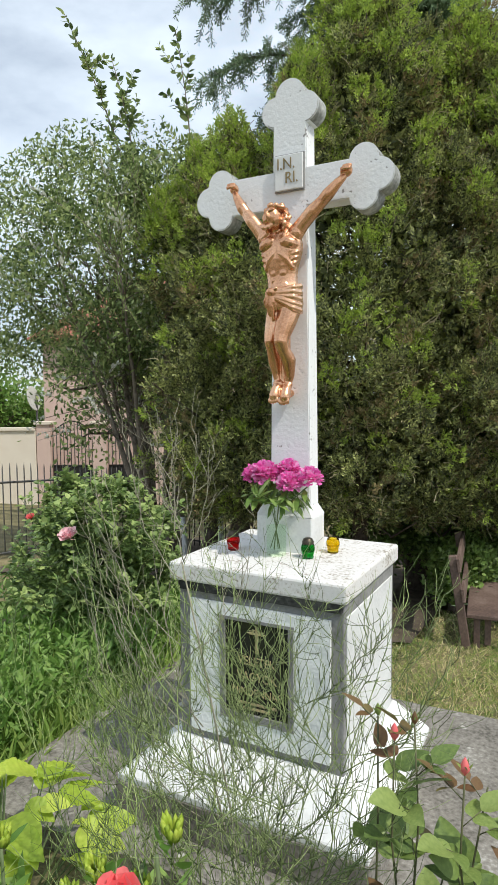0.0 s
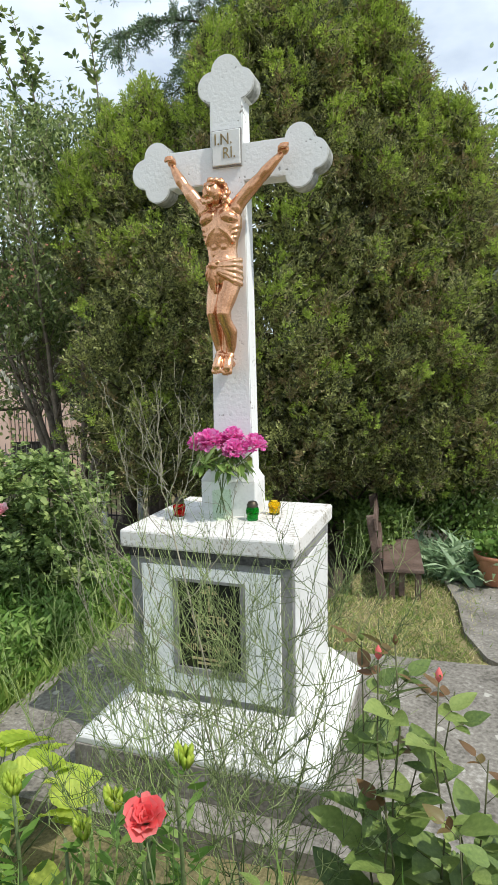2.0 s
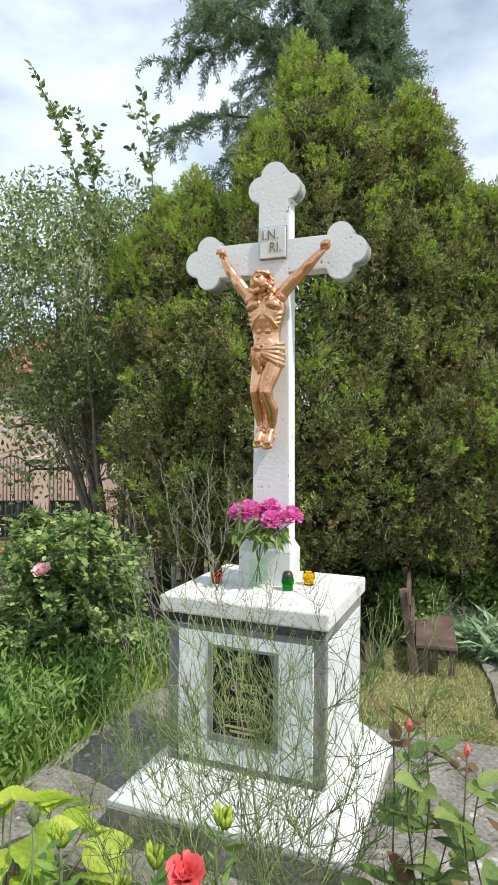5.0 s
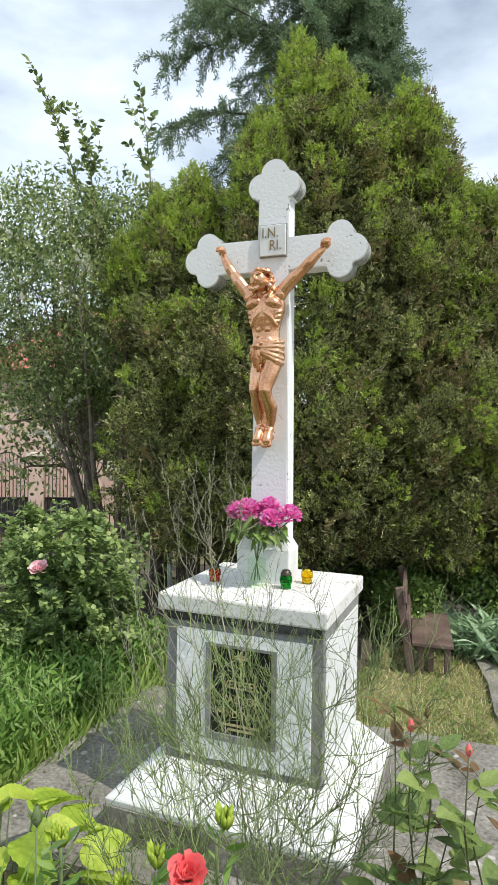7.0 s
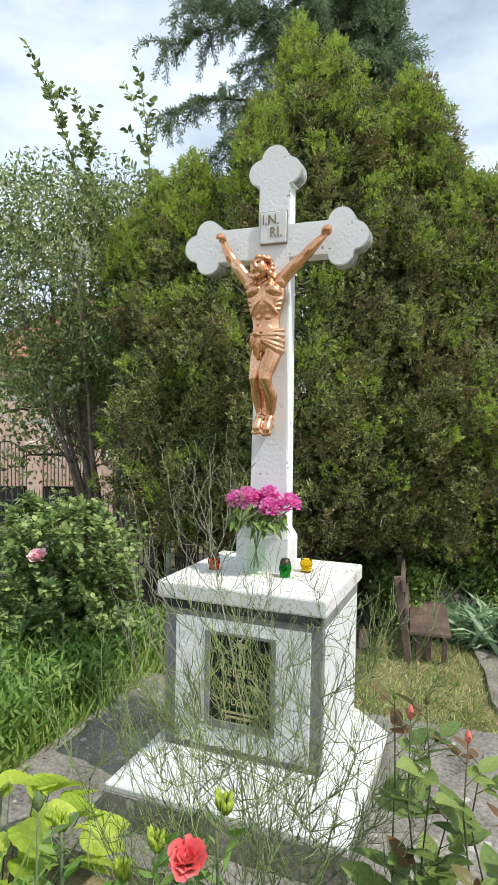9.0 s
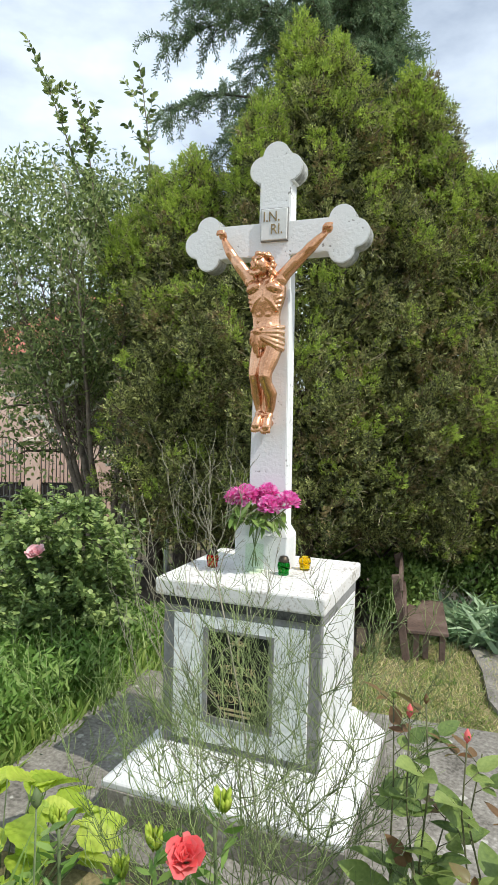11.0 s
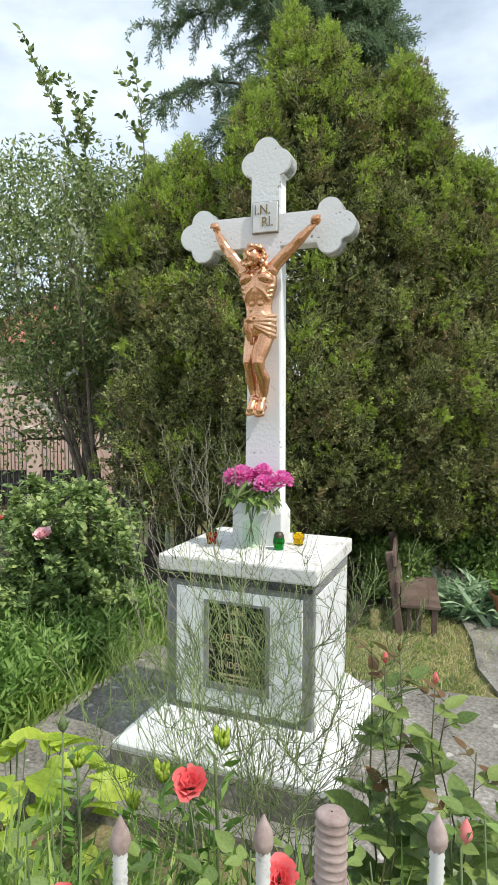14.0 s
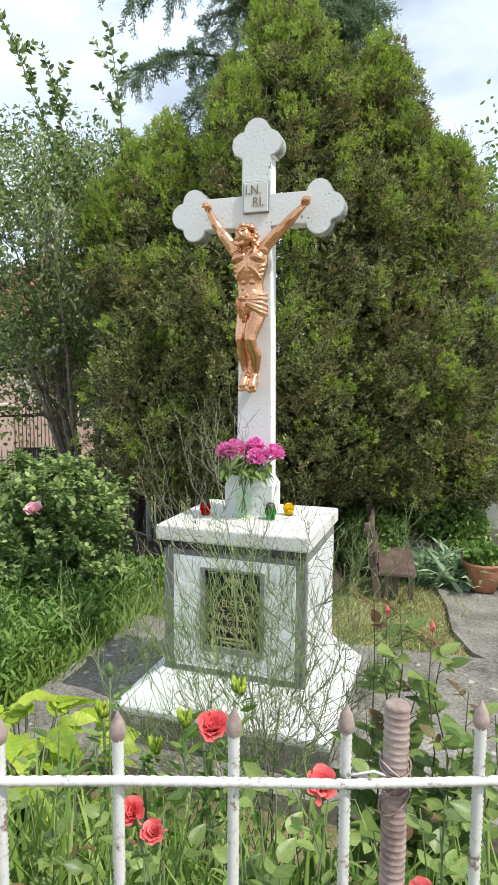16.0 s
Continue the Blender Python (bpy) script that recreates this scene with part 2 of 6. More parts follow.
IRISLEAF = leafy("iris_blades", [(0.07, 0.12, 0.06), (0.13, 0.19, 0.11), (0.22, 0.28, 0.18)], 0.25, 0.4, 3, gain=2.3)
PEONY = leafy("magenta_petals", [(0.85, 0.09, 0.48), (0.90, 0.24, 0.61), (0.93, 0.60, 0.81)], 0.45, 0.5, 20)
CORAL = leafy("coral_red_petals", [(0.86, 0.13, 0.14), (0.90, 0.24, 0.24), (0.91, 0.38, 0.36)], 0.3, 0.45, 20)
PINK = leafy("pink_petals", [(0.88, 0.46, 0.50), (0.90, 0.64, 0.66)], 0.3, 0.5, 20)
WHITEFLOWER = leafy("white_florets", [(0.62, 0.64, 0.54), (0.78, 0.78, 0.70)], 0.3, 0.6)


# ---- builders ----
def part(name, bm, material, parent=None, label="", smooth=False):
    me = bpy.data.meshes.new(name)
    bm.to_mesh(me)
    bm.free()
    me.materials.append(material)
    if smooth:
        me.polygons.foreach_set("use_smooth", [True] * len(me.polygons))
    ob = new(name, me)
    if parent:
        ob.parent = parent
    if label:
        ob["label"] = label
    return ob


def raw(name, verts, faces, material, parent=None, label="", smooth=False):
    me = bpy.data.meshes.new(name)
    me.from_pydata([tuple(v) for v in verts], [], faces)
    me.materials.append(material)
    if smooth:
        me.polygons.foreach_set("use_smooth", [True] * len(me.polygons))
    ob = new(name, me)
    if parent:
        ob.parent = parent
    if label:
        ob["label"] = label
    return ob


def thing(name, at, label, category, group="", kind=""):
    ob = new(name)
    ob.location = at
    ob.empty_display_size = 0.1
    return tagged(ob, label, category, group, kind)


def block(bm, lo, hi, bevel=0.0, taper=None):
    """A box from lo to hi; taper (x, y) moves the top edges inwards."""
    tx, ty = taper or (0, 0)
    x0, y0, z0 = lo
    x1, y1, z1 = hi
    v = [bm.verts.new(p) for p in ((x0, y0, z0), (x1, y0, z0), (x1, y1, z0), (x0, y1, z0),
         (x0 + tx, y0 + ty, z1), (x1 - tx, y0 + ty, z1), (x1 - tx, y1 - ty, z1), (x0 + tx, y1 - ty, z1))]
    f = [bm.faces.new([v[i] for i in q]) for q in ((3, 2, 1, 0), (4, 5, 6, 7), (0, 1, 5, 4), (1, 2, 6, 5), (2, 3, 7, 6), (3, 0, 4, 7))]
    if bevel:
        e = list({e for q in f for e in q.edges})
        bmesh.ops.bevel(bm, geom=e, offset=bevel, segments=2, affect="EDGES", profile=0.5)
    return bm


def box(name, lo, hi, material, parent=None, bevel=0.0, label="", taper=None):
    return part(name, block(bmesh.new(), lo, hi, bevel, taper), material, parent, label)


def lathe(name, rings, material, parent=None, seg=24, label="", at=(0, 0, 0), wave=None):
    """Turned body from (radius, height) rings; wave(angle, height) scales the radius."""
    vs, fs = [], []
    for r, z in rings:
        for i in range(seg):
            a = 2 * math.pi * i / seg
            k = wave(a, z) if wave else 1
            vs.append((at[0] + r * k * math.cos(a), at[1] + r * k * math.sin(a), at[2] + z))
    for j in range(len(rings) - 1):
        for i in range(seg):
            fs.append((j * seg + i, j * seg + (i + 1) % seg, (j + 1) * seg + (i + 1) % seg, (j + 1) * seg + i))
    return raw(name, vs, fs, material, parent, label, True)


def tubes(name, paths, material, parent=None, seg=5, label=""):
    """Tapered tubes: each path is a list of (point, radius)."""
    V, fs, base = [], [], 0
    ang = 2 * math.pi * np.arange(seg) / seg
    ca, sa = np.cos(ang)[None, :, None], np.sin(ang)[None, :, None]
    for path in paths:
        p = np.array([tuple(q[0]) for q in path], float)
        r = np.array([q[1] for q in path], float)[:, None, None]
        n = len(p)
        d = np.empty_like(p)
        d[1:-1], d[0], d[-1] = p[2:] - p[:-2], p[1] - p[0], p[-1] - p[-2]
        d = unit(d)
        ref = np.where(np.abs(d[:, 2:3]) < 0.9, np.array([[0, 0, 1.0]]), np.array([[1.0, 0, 0]]))
        if n > 2 and np.abs(d[:, 2]).max() > 0.9 > np.abs(d[:, 2]).min():
            ref = np.tile(np.array([[0.31, 0.95, 0.05]]), (n, 1))
        u = unit(np.cross(d, ref))
        w = np.cross(d, u)
        V.append((p[:, None] + (u[:, None] * ca + w[:, None] * sa) * r).reshape(-1, 3))
        for k in range(n - 1):
            o = base + k * seg
            for i in range(seg):
                fs.append((o + i, o + (i + 1) % seg, o + seg + (i + 1) % seg, o + seg + i))
        fs.append(tuple(range(base + seg - 1, base - 1, -1)))
        e = base + (n - 1) * seg
        fs.append(tuple(range(e, e + seg)))
        base += n * seg
    return raw(name, np.concatenate(V).tolist(), fs, material, parent, label, True)


rng = np.random.default_rng(7)


def unit(a):
    return a / np.maximum(np.linalg.norm(a, axis=-1, keepdims=True), 1e-9)


def cloud(name, P, D, S, shape, material, parent=None, face=None, label=""):
    """Many small leaves as one mesh: at P, growing along D, of length S; face: the way their upper side turns."""
    tv, tf = shape
    tv = np.array(tv, float)
    if tv.ndim == 2:
        tv = tv[None]
    P, D, S = np.asarray(P, float), unit(np.asarray(D, float)), np.asarray(S, float)
    N, k = len(P), tv.shape[1]
    tv = tv[rng.integers(0, len(tv), N)]
    ref = rng.normal(size=(N, 3)) if face is None else np.asarray(face, float) + rng.normal(scale=0.35, size=(N, 3))
    X = unit(np.cross(D, ref))
    Z = np.cross(X, D)
    V = P[:, None] + S[:, None, None] * (tv[:, :, 0:1] * X[:, None] + tv[:, :, 1:2] * D[:, None] + tv[:, :, 2:3] * Z[:, None])
    sizes = np.array([len(f) for f in tf])
    flat = np.concatenate([np.array(f) for f in tf])
    loops = (flat[None] + (np.arange(N) * k)[:, None]).ravel()
    me = bpy.data.meshes.new(name)
    me.vertices.add(N * k)
    me.vertices.foreach_set("co", V.ravel())
    me.loops.add(len(loops))
    me.loops.foreach_set("vertex_index", loops.astype(np.int32))
    tot = np.tile(sizes, N)
    me.polygons.add(len(tot))
    me.polygons.foreach_set("loop_start", np.concatenate([[0], np.cumsum(tot)[:-1]]).astype(np.int32))
    me.update(calc_edges=True)
    me.validate()
    me.polygons.foreach_set("use_smooth", np.ones(len(me.polygons), dtype=bool))
    me.materials.append(material)
    ob = new(name, me)
    if parent:
        ob.parent = parent
    if label:
        ob["label"] = label
    return ob


def leaf_parts(name, P, D, S, shape, material, parent, face):
    """Large leaves, each an object of its own on one shared mesh."""
    me = bpy.data.meshes.new(name)
    me.from_pydata([tuple(v) for v in shape[0]], [], [tuple(f) for f in shape[1]])
    me.polygons.foreach_set("use_smooth", [True] * len(me.polygons))
    me.materials.append(material)
    for p, d, s, f in zip(P, unit(np.asarray(D, float)), S, face):
        x = unit(np.cross(d, np.asarray(f) + rng.normal(scale=0.3, size=3)))
        z = np.cross(x, d)
        ob = new(name, me)
        ob.parent = parent
        ob.matrix_basis = Matrix.Translation(tuple(p)) @ Matrix([[x[i] * s, d[i] * s, z[i] * s, 0] for i in range(3)] + [[0, 0, 0, 1]])


def stuff(ob):
    ob["kind"] = "stuff"
    return ob


# leaf shapes: points (across, along, up) of a leaf one long, and its faces
OVAL = ([(0, 0, 0), (-0.24, 0.30, 0.05), (0, 0.33, 0), (0.24, 0.30, 0.05), (-0.22, 0.65, 0.03), (0, 0.66, -0.02), (0.22, 0.65, 0.03), (0, 1, -0.06)],
        [(0, 2, 1), (0, 3, 2), (1, 2, 5, 4), (2, 3, 6, 5), (4, 5, 7), (5, 6, 7)])
BROAD = ([(0, 0, 0), (-0.34, 0.22, 0.08), (0, 0.25, 0), (0.34, 0.22, 0.08), (-0.40, 0.55, 0.07), (0, 0.58, -0.02), (0.40, 0.55, 0.07), (-0.22, 0.84, 0), (0, 0.86, -0.06), (0.22, 0.84, 0), (0, 1, -0.12)],
         [(0, 2, 1), (0, 3, 2), (1, 2, 5, 4), (2, 3, 6, 5), (4, 5, 8, 7), (5, 6, 9, 8), (7, 8, 10), (8, 9, 10)])
LANCE = ([(0, 0, 0), (-0.13, 0.35, 0.03), (0.13, 0.35, 0.03), (-0.10, 0.70, 0), (0.10, 0.70, 0), (0, 1, -0.08)], [(0, 2, 1), (1, 2, 4, 3), (3, 4, 5)])
LEAFLET = ([(0, 0, 0), (-0.19, 0.38, 0.06), (0, 0.42, -0.03), (0.19, 0.38, 0.06), (0, 1, -0.12)], [(0, 2, 1), (0, 3, 2), (1, 2, 4), (2, 3, 4)])
BLADE = ([(-0.035, 0, 0), (0.035, 0, 0), (-0.032, 0.4, 0.03), (0.032, 0.4, 0.03), (-0.022, 0.75, 0.0), (0.022, 0.75, 0.0), (0, 1, -0.10)], [(0, 1, 3, 2), (2, 3, 5, 4), (4, 5, 6)])
THINBLADE = ([(x * 0.42, y, z - 0.22 * y * y) for x, y, z in BLADE[0]], BLADE[1])
PETAL = ([(-0.12, 0, 0), (0.12, 0, 0), (-0.42, 0.5, 0.16), (0, 0.5, -0.02), (0.42, 0.5, 0.16), (-0.40, 0.85, 0.10), (-0.12, 0.98, -0.08), (0.14, 1.0, 0.06), (0.40, 0.84, 0.02)],
         [(0, 1, 3), (0, 3, 2), (1, 4, 3), (2, 3, 6, 5), (3, 7, 6), (3, 4, 8, 7)])


def fine_leaf(width, rows=7, curl=0.16, fold=0.10, tip=1.0, rib=0.0):
    """A leaf blade with a folded midrib, curling down to its tip."""
    v, f = [], []
    for i in range(rows + 1):
        t = i / rows
        w = width * (math.sin(math.pi * min(1, t ** 0.75 * 0.985 + 0.005)) ** 0.8) * (1 - 0.25 * t * tip)
        for k in (-1, -0.5, 0, 0.5, 1):
            v.append((k * w, t, fold * abs(k) * w * 2 - curl * t * t + 0.012 * math.sin(9 * t) * abs(k) + rib * math.cos(44 * (t - 0.22 * abs(k))) * (abs(k) > 0)))
    for i in range(rows):
        for k in range(4):
            a = i * 5 + k
            f.append((a, a + 1, a + 6, a + 5))
    return v, f


def sprigs(kinds, lobes, seed):
    """Ragged scaly sprigs: a bent midrib with short uneven lobes; several kinds with the same faces."""
    r = np.random.default_rng(seed)
    out = []
    for _ in range(kinds):
        v, bend = [], r.normal(scale=0.18)
        for i in range(lobes):
            t = i / (lobes - 1)
            y0 = 0.62 * t + r.uniform(-0.04, 0.04)
            x0, side = bend * y0 * y0, (-1 if i % 2 else 1)
            a = radians(r.uniform(24, 62)) * side * (1 if i < lobes - 1 else 0.15)
            ln, w = r.uniform(0.30, 0.52) * (1 - 0.25 * t), r.uniform(0.055, 0.095)
            dx, dy, z1 = math.sin(a), math.cos(a), r.normal(scale=0.12)
            mx, my = x0 + dx * ln * 0.55, y0 + dy * ln * 0.55
            v += [(x0, y0, 0), (mx + dy * w, my - dx * w, 0.5 * z1), (x0 + dx * ln, y0 + dy * ln, z1), (mx - dy * w, my + dx * w, 0.5 * z1 + 0.03)]
        out.append(v)
    return np.array(out), [(4 * i, 4 * i + 1, 4 * i + 2, 4 * i + 3) for i in range(lobes)]


def curls(kinds, n, seed):
    """Thin curling bare twigs, as narrow folded ribbons."""
    r = np.random.default_rng(seed)
    out = []
    for _ in range(kinds):
        p, a, turn, v = np.zeros(3), 0.0, r.normal(scale=0.45), []
        for i in range(n + 1):
            w = 0.022 * (1 - 0.6 * i / n)
            v += [(p[0] - w, p[1], p[2]), (p[0] + w, p[1], p[2] + w)]
            a += turn + r.normal(scale=0.3)
            p = p + np.array([math.sin(a), math.cos(a), r.normal(scale=0.3)]) / n
        out.append(v)
    return np.array(out), [(2 * i, 2 * i + 1, 2 * i + 3, 2 * i + 2) for i in range(n)]


SPRAY = sprigs(6, 7, 5)
CURL = curls(6, 5, 6)
ROSE_FINE = fine_leaf(0.36)
NARROW = fine_leaf(0.085, 6, 0.30, 0.12)
RIBBED = fine_leaf(0.38, 28, 0.30, 0.12, rib=0.014)


def ground_z(x, y):
    ys, zs = (-60, 0.9, 2.3, 3.3, 9, 400), (-0.06, -0.06, -0.13, -0.22, -1.0, -1.0)
    return float(np.interp(y, ys, zs))


# ---- ground, paving ----
def build_ground():
    xs = np.concatenate([[-400, -120, -40, -18], np.linspace(-9, 6, 46), [12, 30, 120, 400]])
    ys = np.concatenate([[-300, -60, -20, -8], np.linspace(-4, 10, 57), [16, 40, 120, 400]])
    vs = [(x, y, ground_z(x, y) + (0.02 * noise.noise((x * 2, y * 2, 0)) if abs(x) < 9 and abs(y) < 10 and not (x > 0.75 and 0.8 < y < 4.2) else 0)) for y in ys for x in xs]
    nx = len(xs)
    fs = [(j * nx + i, j * nx + i + 1, (j + 1) * nx + i + 1, (j + 1) * nx + i) for j in range(len(ys) - 1) for i in range(nx - 1)]
    g = raw("ground", vs, fs, TURF, smooth=True)
    tagged(g, "uneven garden ground with soil and thin mown grass", "ground", kind="structure")


def slab(name, outline, top, thick, material, label, category):
    """A paving slab: outline in the plan, top(x, y) gives its height."""
    bm = bmesh.new()
    vs = [bm.verts.new((x, y, top(x, y))) for x, y in outline]
    f = bm.faces.new(vs)
    r = bmesh.ops.extrude_face_region(bm, geom=[f])
    for v in [e for e in r["geom"] if isinstance(e, bmesh.types.BMVert)]:
        v.co.z -= thick
    bmesh.ops.recalc_face_normals(bm, faces=bm.faces)
    return tagged(part(name, bm, material), label, category, kind="structure")


build_ground()
slab("pavement", [(-1.16, -0.80), (0.2, -0.72), (3.4, -0.60), (3.4, 0.98), (1.35, 0.97), (0.9, 0.93), (0.4, 0.9), (-1.18, 0.9), (-1.16, 0.2)], lambda x, y: 0.03, 0.16, CONCRETE,
     "worn grey concrete paving round the monument", "pavement")
slab("path", [(1.36, 0.985), (3.4, 0.985), (3.6, 3.9), (0.95, 3.6), (0.85, 2.9), (0.97, 2.2), (1.02, 1.6), (1.15, 1.2)], lambda x, y: ground_z(x, y) + 0.034, 0.12, CONCRETE,
     "weathered concrete garden path beside the grass", "path")

bed_x, bed_y = np.linspace(-4.4, 0.05, 30), np.linspace(2.0, 8.6, 26)
bed = raw("soil_bed", [(x, y + 0.12 * math.sin(3 * x), ground_z(x, y) + 0.035 + 0.02 * noise.noise((x * 4, y * 4, 1))) for y in bed_y for x in bed_x],
          [(j * 30 + i, j * 30 + i + 1, j * 30 + i + 31, j * 30 + i + 30) for j in range(25) for i in range(29)], SOIL, smooth=True)
tagged(bed, "dark bare soil under the thujas and the privet", "soil", kind="structure")


# ---- monument ----
CAP = 1.045


def build_monument():
    m = thing("pedestal", (0, -0.025, 0.03), "white limewashed masonry pedestal with grey edges on concrete paving", "pedestal")
    # heights below are above the paving
    bm = bmesh.new()
    block(bm, (-0.525, -0.555, 0.0), (0.535, 0.390, 0.145), 0.004)
    part("foundation", bm, CONCRETE, m, "grey unpainted concrete footing")
    bm = bmesh.new()
    block(bm, (-0.52, -0.55, 0.145), (0.53, 0.385, 0.172), 0.004)
    part("plinth_edge", bm, WHITE, m)
    bm = bmesh.new()
    block(bm, (-0.52, -0.55, 0.172), (0.53, 0.385, 0.285))
    for v in bm.verts:
        if v.co.z > 0.2:
            v.co.x += 0.155 if v.co.x < 0 else -0.150
            v.co.y += 0.195 if v.co.y < 0 else -0.040
    bmesh.ops.bevel(bm, geom=list(bm.edges), offset=0.006, segments=2, affect="EDGES", profile=0.5)
    part("plinth", bm, WHITE, m, "sloping white plinth")
    bm = bmesh.new()
    block(bm, (-0.352, -0.332, 0.27), (0.368, 0.332, 0.95), 0.006)
    part("shaft", bm, GREYBAND, m, "grey cement shaft")
    panel = bmesh.new()
    x0, x1, z0, z1 = -0.292, 0.318, 0.322, 0.872
    a0, a1, b0, b1 = -0.15, 0.172, 0.41, 0.825
    yf, yb = -0.346, -0.330
    for lo, hi in (((x0, yf, z0), (a0, yb, z1)), ((a1, yf, z0), (x1, yb, z1)), ((a0, yf, z0), (a1, yb, b0)), ((a0, yf, b1), (a1, yb, z1))):
        block(panel, lo, hi)
    bmesh.ops.remove_doubles(panel, verts=panel.verts, dist=0.0005)
    part("front_panel", panel, ROUGHCAST, m, "rough white render field round the plaque")
    for name, lo, hi in (("side_panel", (0.366, -0.312, 0.285), (0.373, 0.300, 0.885)), ("side_panel", (-0.362, -0.285, 0.30), (-0.350, 0.30, 0.885))):
        box(name, lo, hi, WHITE, m, 0.004)
    box("back_panel", (-0.29, 0.330, 0.30), (0.29, 0.342, 0.885), WHITE, m, 0.004)
    # frame of the plaque
    fr = bmesh.new()
    for lo, hi in (((a0, -0.350, b0), (a0 + 0.022, -0.331, b1)), ((a1 - 0.022, -0.350, b0), (a1, -0.331, b1)),
                   ((a0 + 0.022, -0.350, b0), (a1 - 0.022, -0.331, b0 + 0.03)), ((a0 + 0.022, -0.350, b1 - 0.012), (a1 - 0.022, -0.331, b1))):
        block(fr, lo, hi)
    part("plaque_frame", fr, GREYBAND, m, "grey cement frame")
    pl = box("plaque", (a0 + 0.022, -0.340, b0 + 0.03), (a1 - 0.022, -0.331, b1 - 0.012), STONE, m, 0.0, "polished black stone plaque with gold lettering")
    for s, z, size in (("VELETEK", 0.640, 0.050), ("VAGYOK", 0.577, 0.050), ("MINDENNAP", 0.516, 0.044)):
        lettering(s, (0.012, -0.3425, z), size, GOLDPAINT, pl)
    # small palm-like cross above the lettering
    bm = bmesh.new()
    block(bm, (0.007, -0.3435, 0.69), (0.017, -0.3402, 0.80))
    block(bm, (-0.018, -0.3432, 0.765), (0.042, -0.3404, 0.774))
    for k in range(-3, 4):
        if k:
            a = radians(k * 24)
            c = Vector((0.012, 0, 0.772))
            p, q = c + Vector((math.sin(a), 0, math.cos(a))) * 0.012, c + Vector((math.sin(a), 0, math.cos(a) * 0.6 - 0.25)) * 0.042
            w = Vector((q - p).normalized().cross(Vector((0, 1, 0)))) * 0.0016
            vs = [bm.verts.new((v.x, yy, v.z)) for yy in (-0.3434, -0.3402) for v in (p - w, p + w, q + w, q - w)]
            for f in ((0, 1, 2, 3), (7, 6, 5, 4), (0, 4, 5, 1), (1, 5, 6, 2), (2, 6, 7, 3), (3, 7, 4, 0)):
                bm.faces.new([vs[i] for i in f])
    part("emblem", bm, GOLDPAINT, pl, "small gold cross with rays")
    for z, w in ((0.478, 0.085), (0.458, 0.06)):
        box("lettering", (0.012 - w, -0.3422, z), (0.012 + w, -0.3402, z + 0.010), GOLDPAINT, pl)
    # shade cast by the slab's overhang, painted on as a thin dark band
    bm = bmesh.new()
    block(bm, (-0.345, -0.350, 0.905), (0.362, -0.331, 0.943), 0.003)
    part("shade_band", bm, CAPSHADE, m, "near-black band that stands for the shade under the slab")
    bm = bmesh.new()
    block(bm, (-0.385, -0.360, 0.942), (0.385, 0.360, 1.017), 0.010)
    part("cap", bm, CHIPPED, m, "thick white slab with flaking paint")
    return m


def lettering(text, at, size, material, parent, name="lettering", squash=0.86):
    c = bpy.data.curves.new(name, "FONT")
    c.body, c.size, c.align_x, c.extrude = text, size, "CENTER", 0.0012
    ob = bpy.data.objects.new(name, c)
    scene.collection.objects.link(ob)
    dg = bpy.context.evaluated_depsgraph_get()
    me = bpy.data.meshes.new_from_object(ob.evaluated_get(dg))
    bpy.data.objects.remove(ob)
    me.transform(pose(*at, 90, 0, 0) @ Matrix.Diagonal((squash, 1, 1, 1)))
    me.materials.append(material)
    o = new(name, me)
    o.parent = parent
    return o


def trefoil(u0, h, cu, cv, r0, r1):
    """Outline of one rounded end, from the upper neck round to the lower: u outwards, v across."""
    up, end, pts = (cu, cv), (cu + 0.06, 0.0), []
    start = math.pi - math.asin(max(-1, min(1, (h - cv) / r1)))
    a = start
    while True:
        p = (up[0] + r1 * math.cos(a), up[1] + r1 * math.sin(a))
        if math.hypot(p[0] - end[0], p[1] - end[1]) < r0 and a < 1.8:
            break
        pts.append(p)
        a -= 0.13
        if a < -1.6:
            break
    b = math.atan2(pts[-1][1] - end[1], pts[-1][0] - end[0])
    arc = [(end[0] + r0 * math.cos(t), end[1] + r0 * math.sin(t)) for t in np.linspace(b - 0.1, -b + 0.1, 15)]
    low = [(x, -y) for x, y in reversed(pts)]
    return pts + arc + low


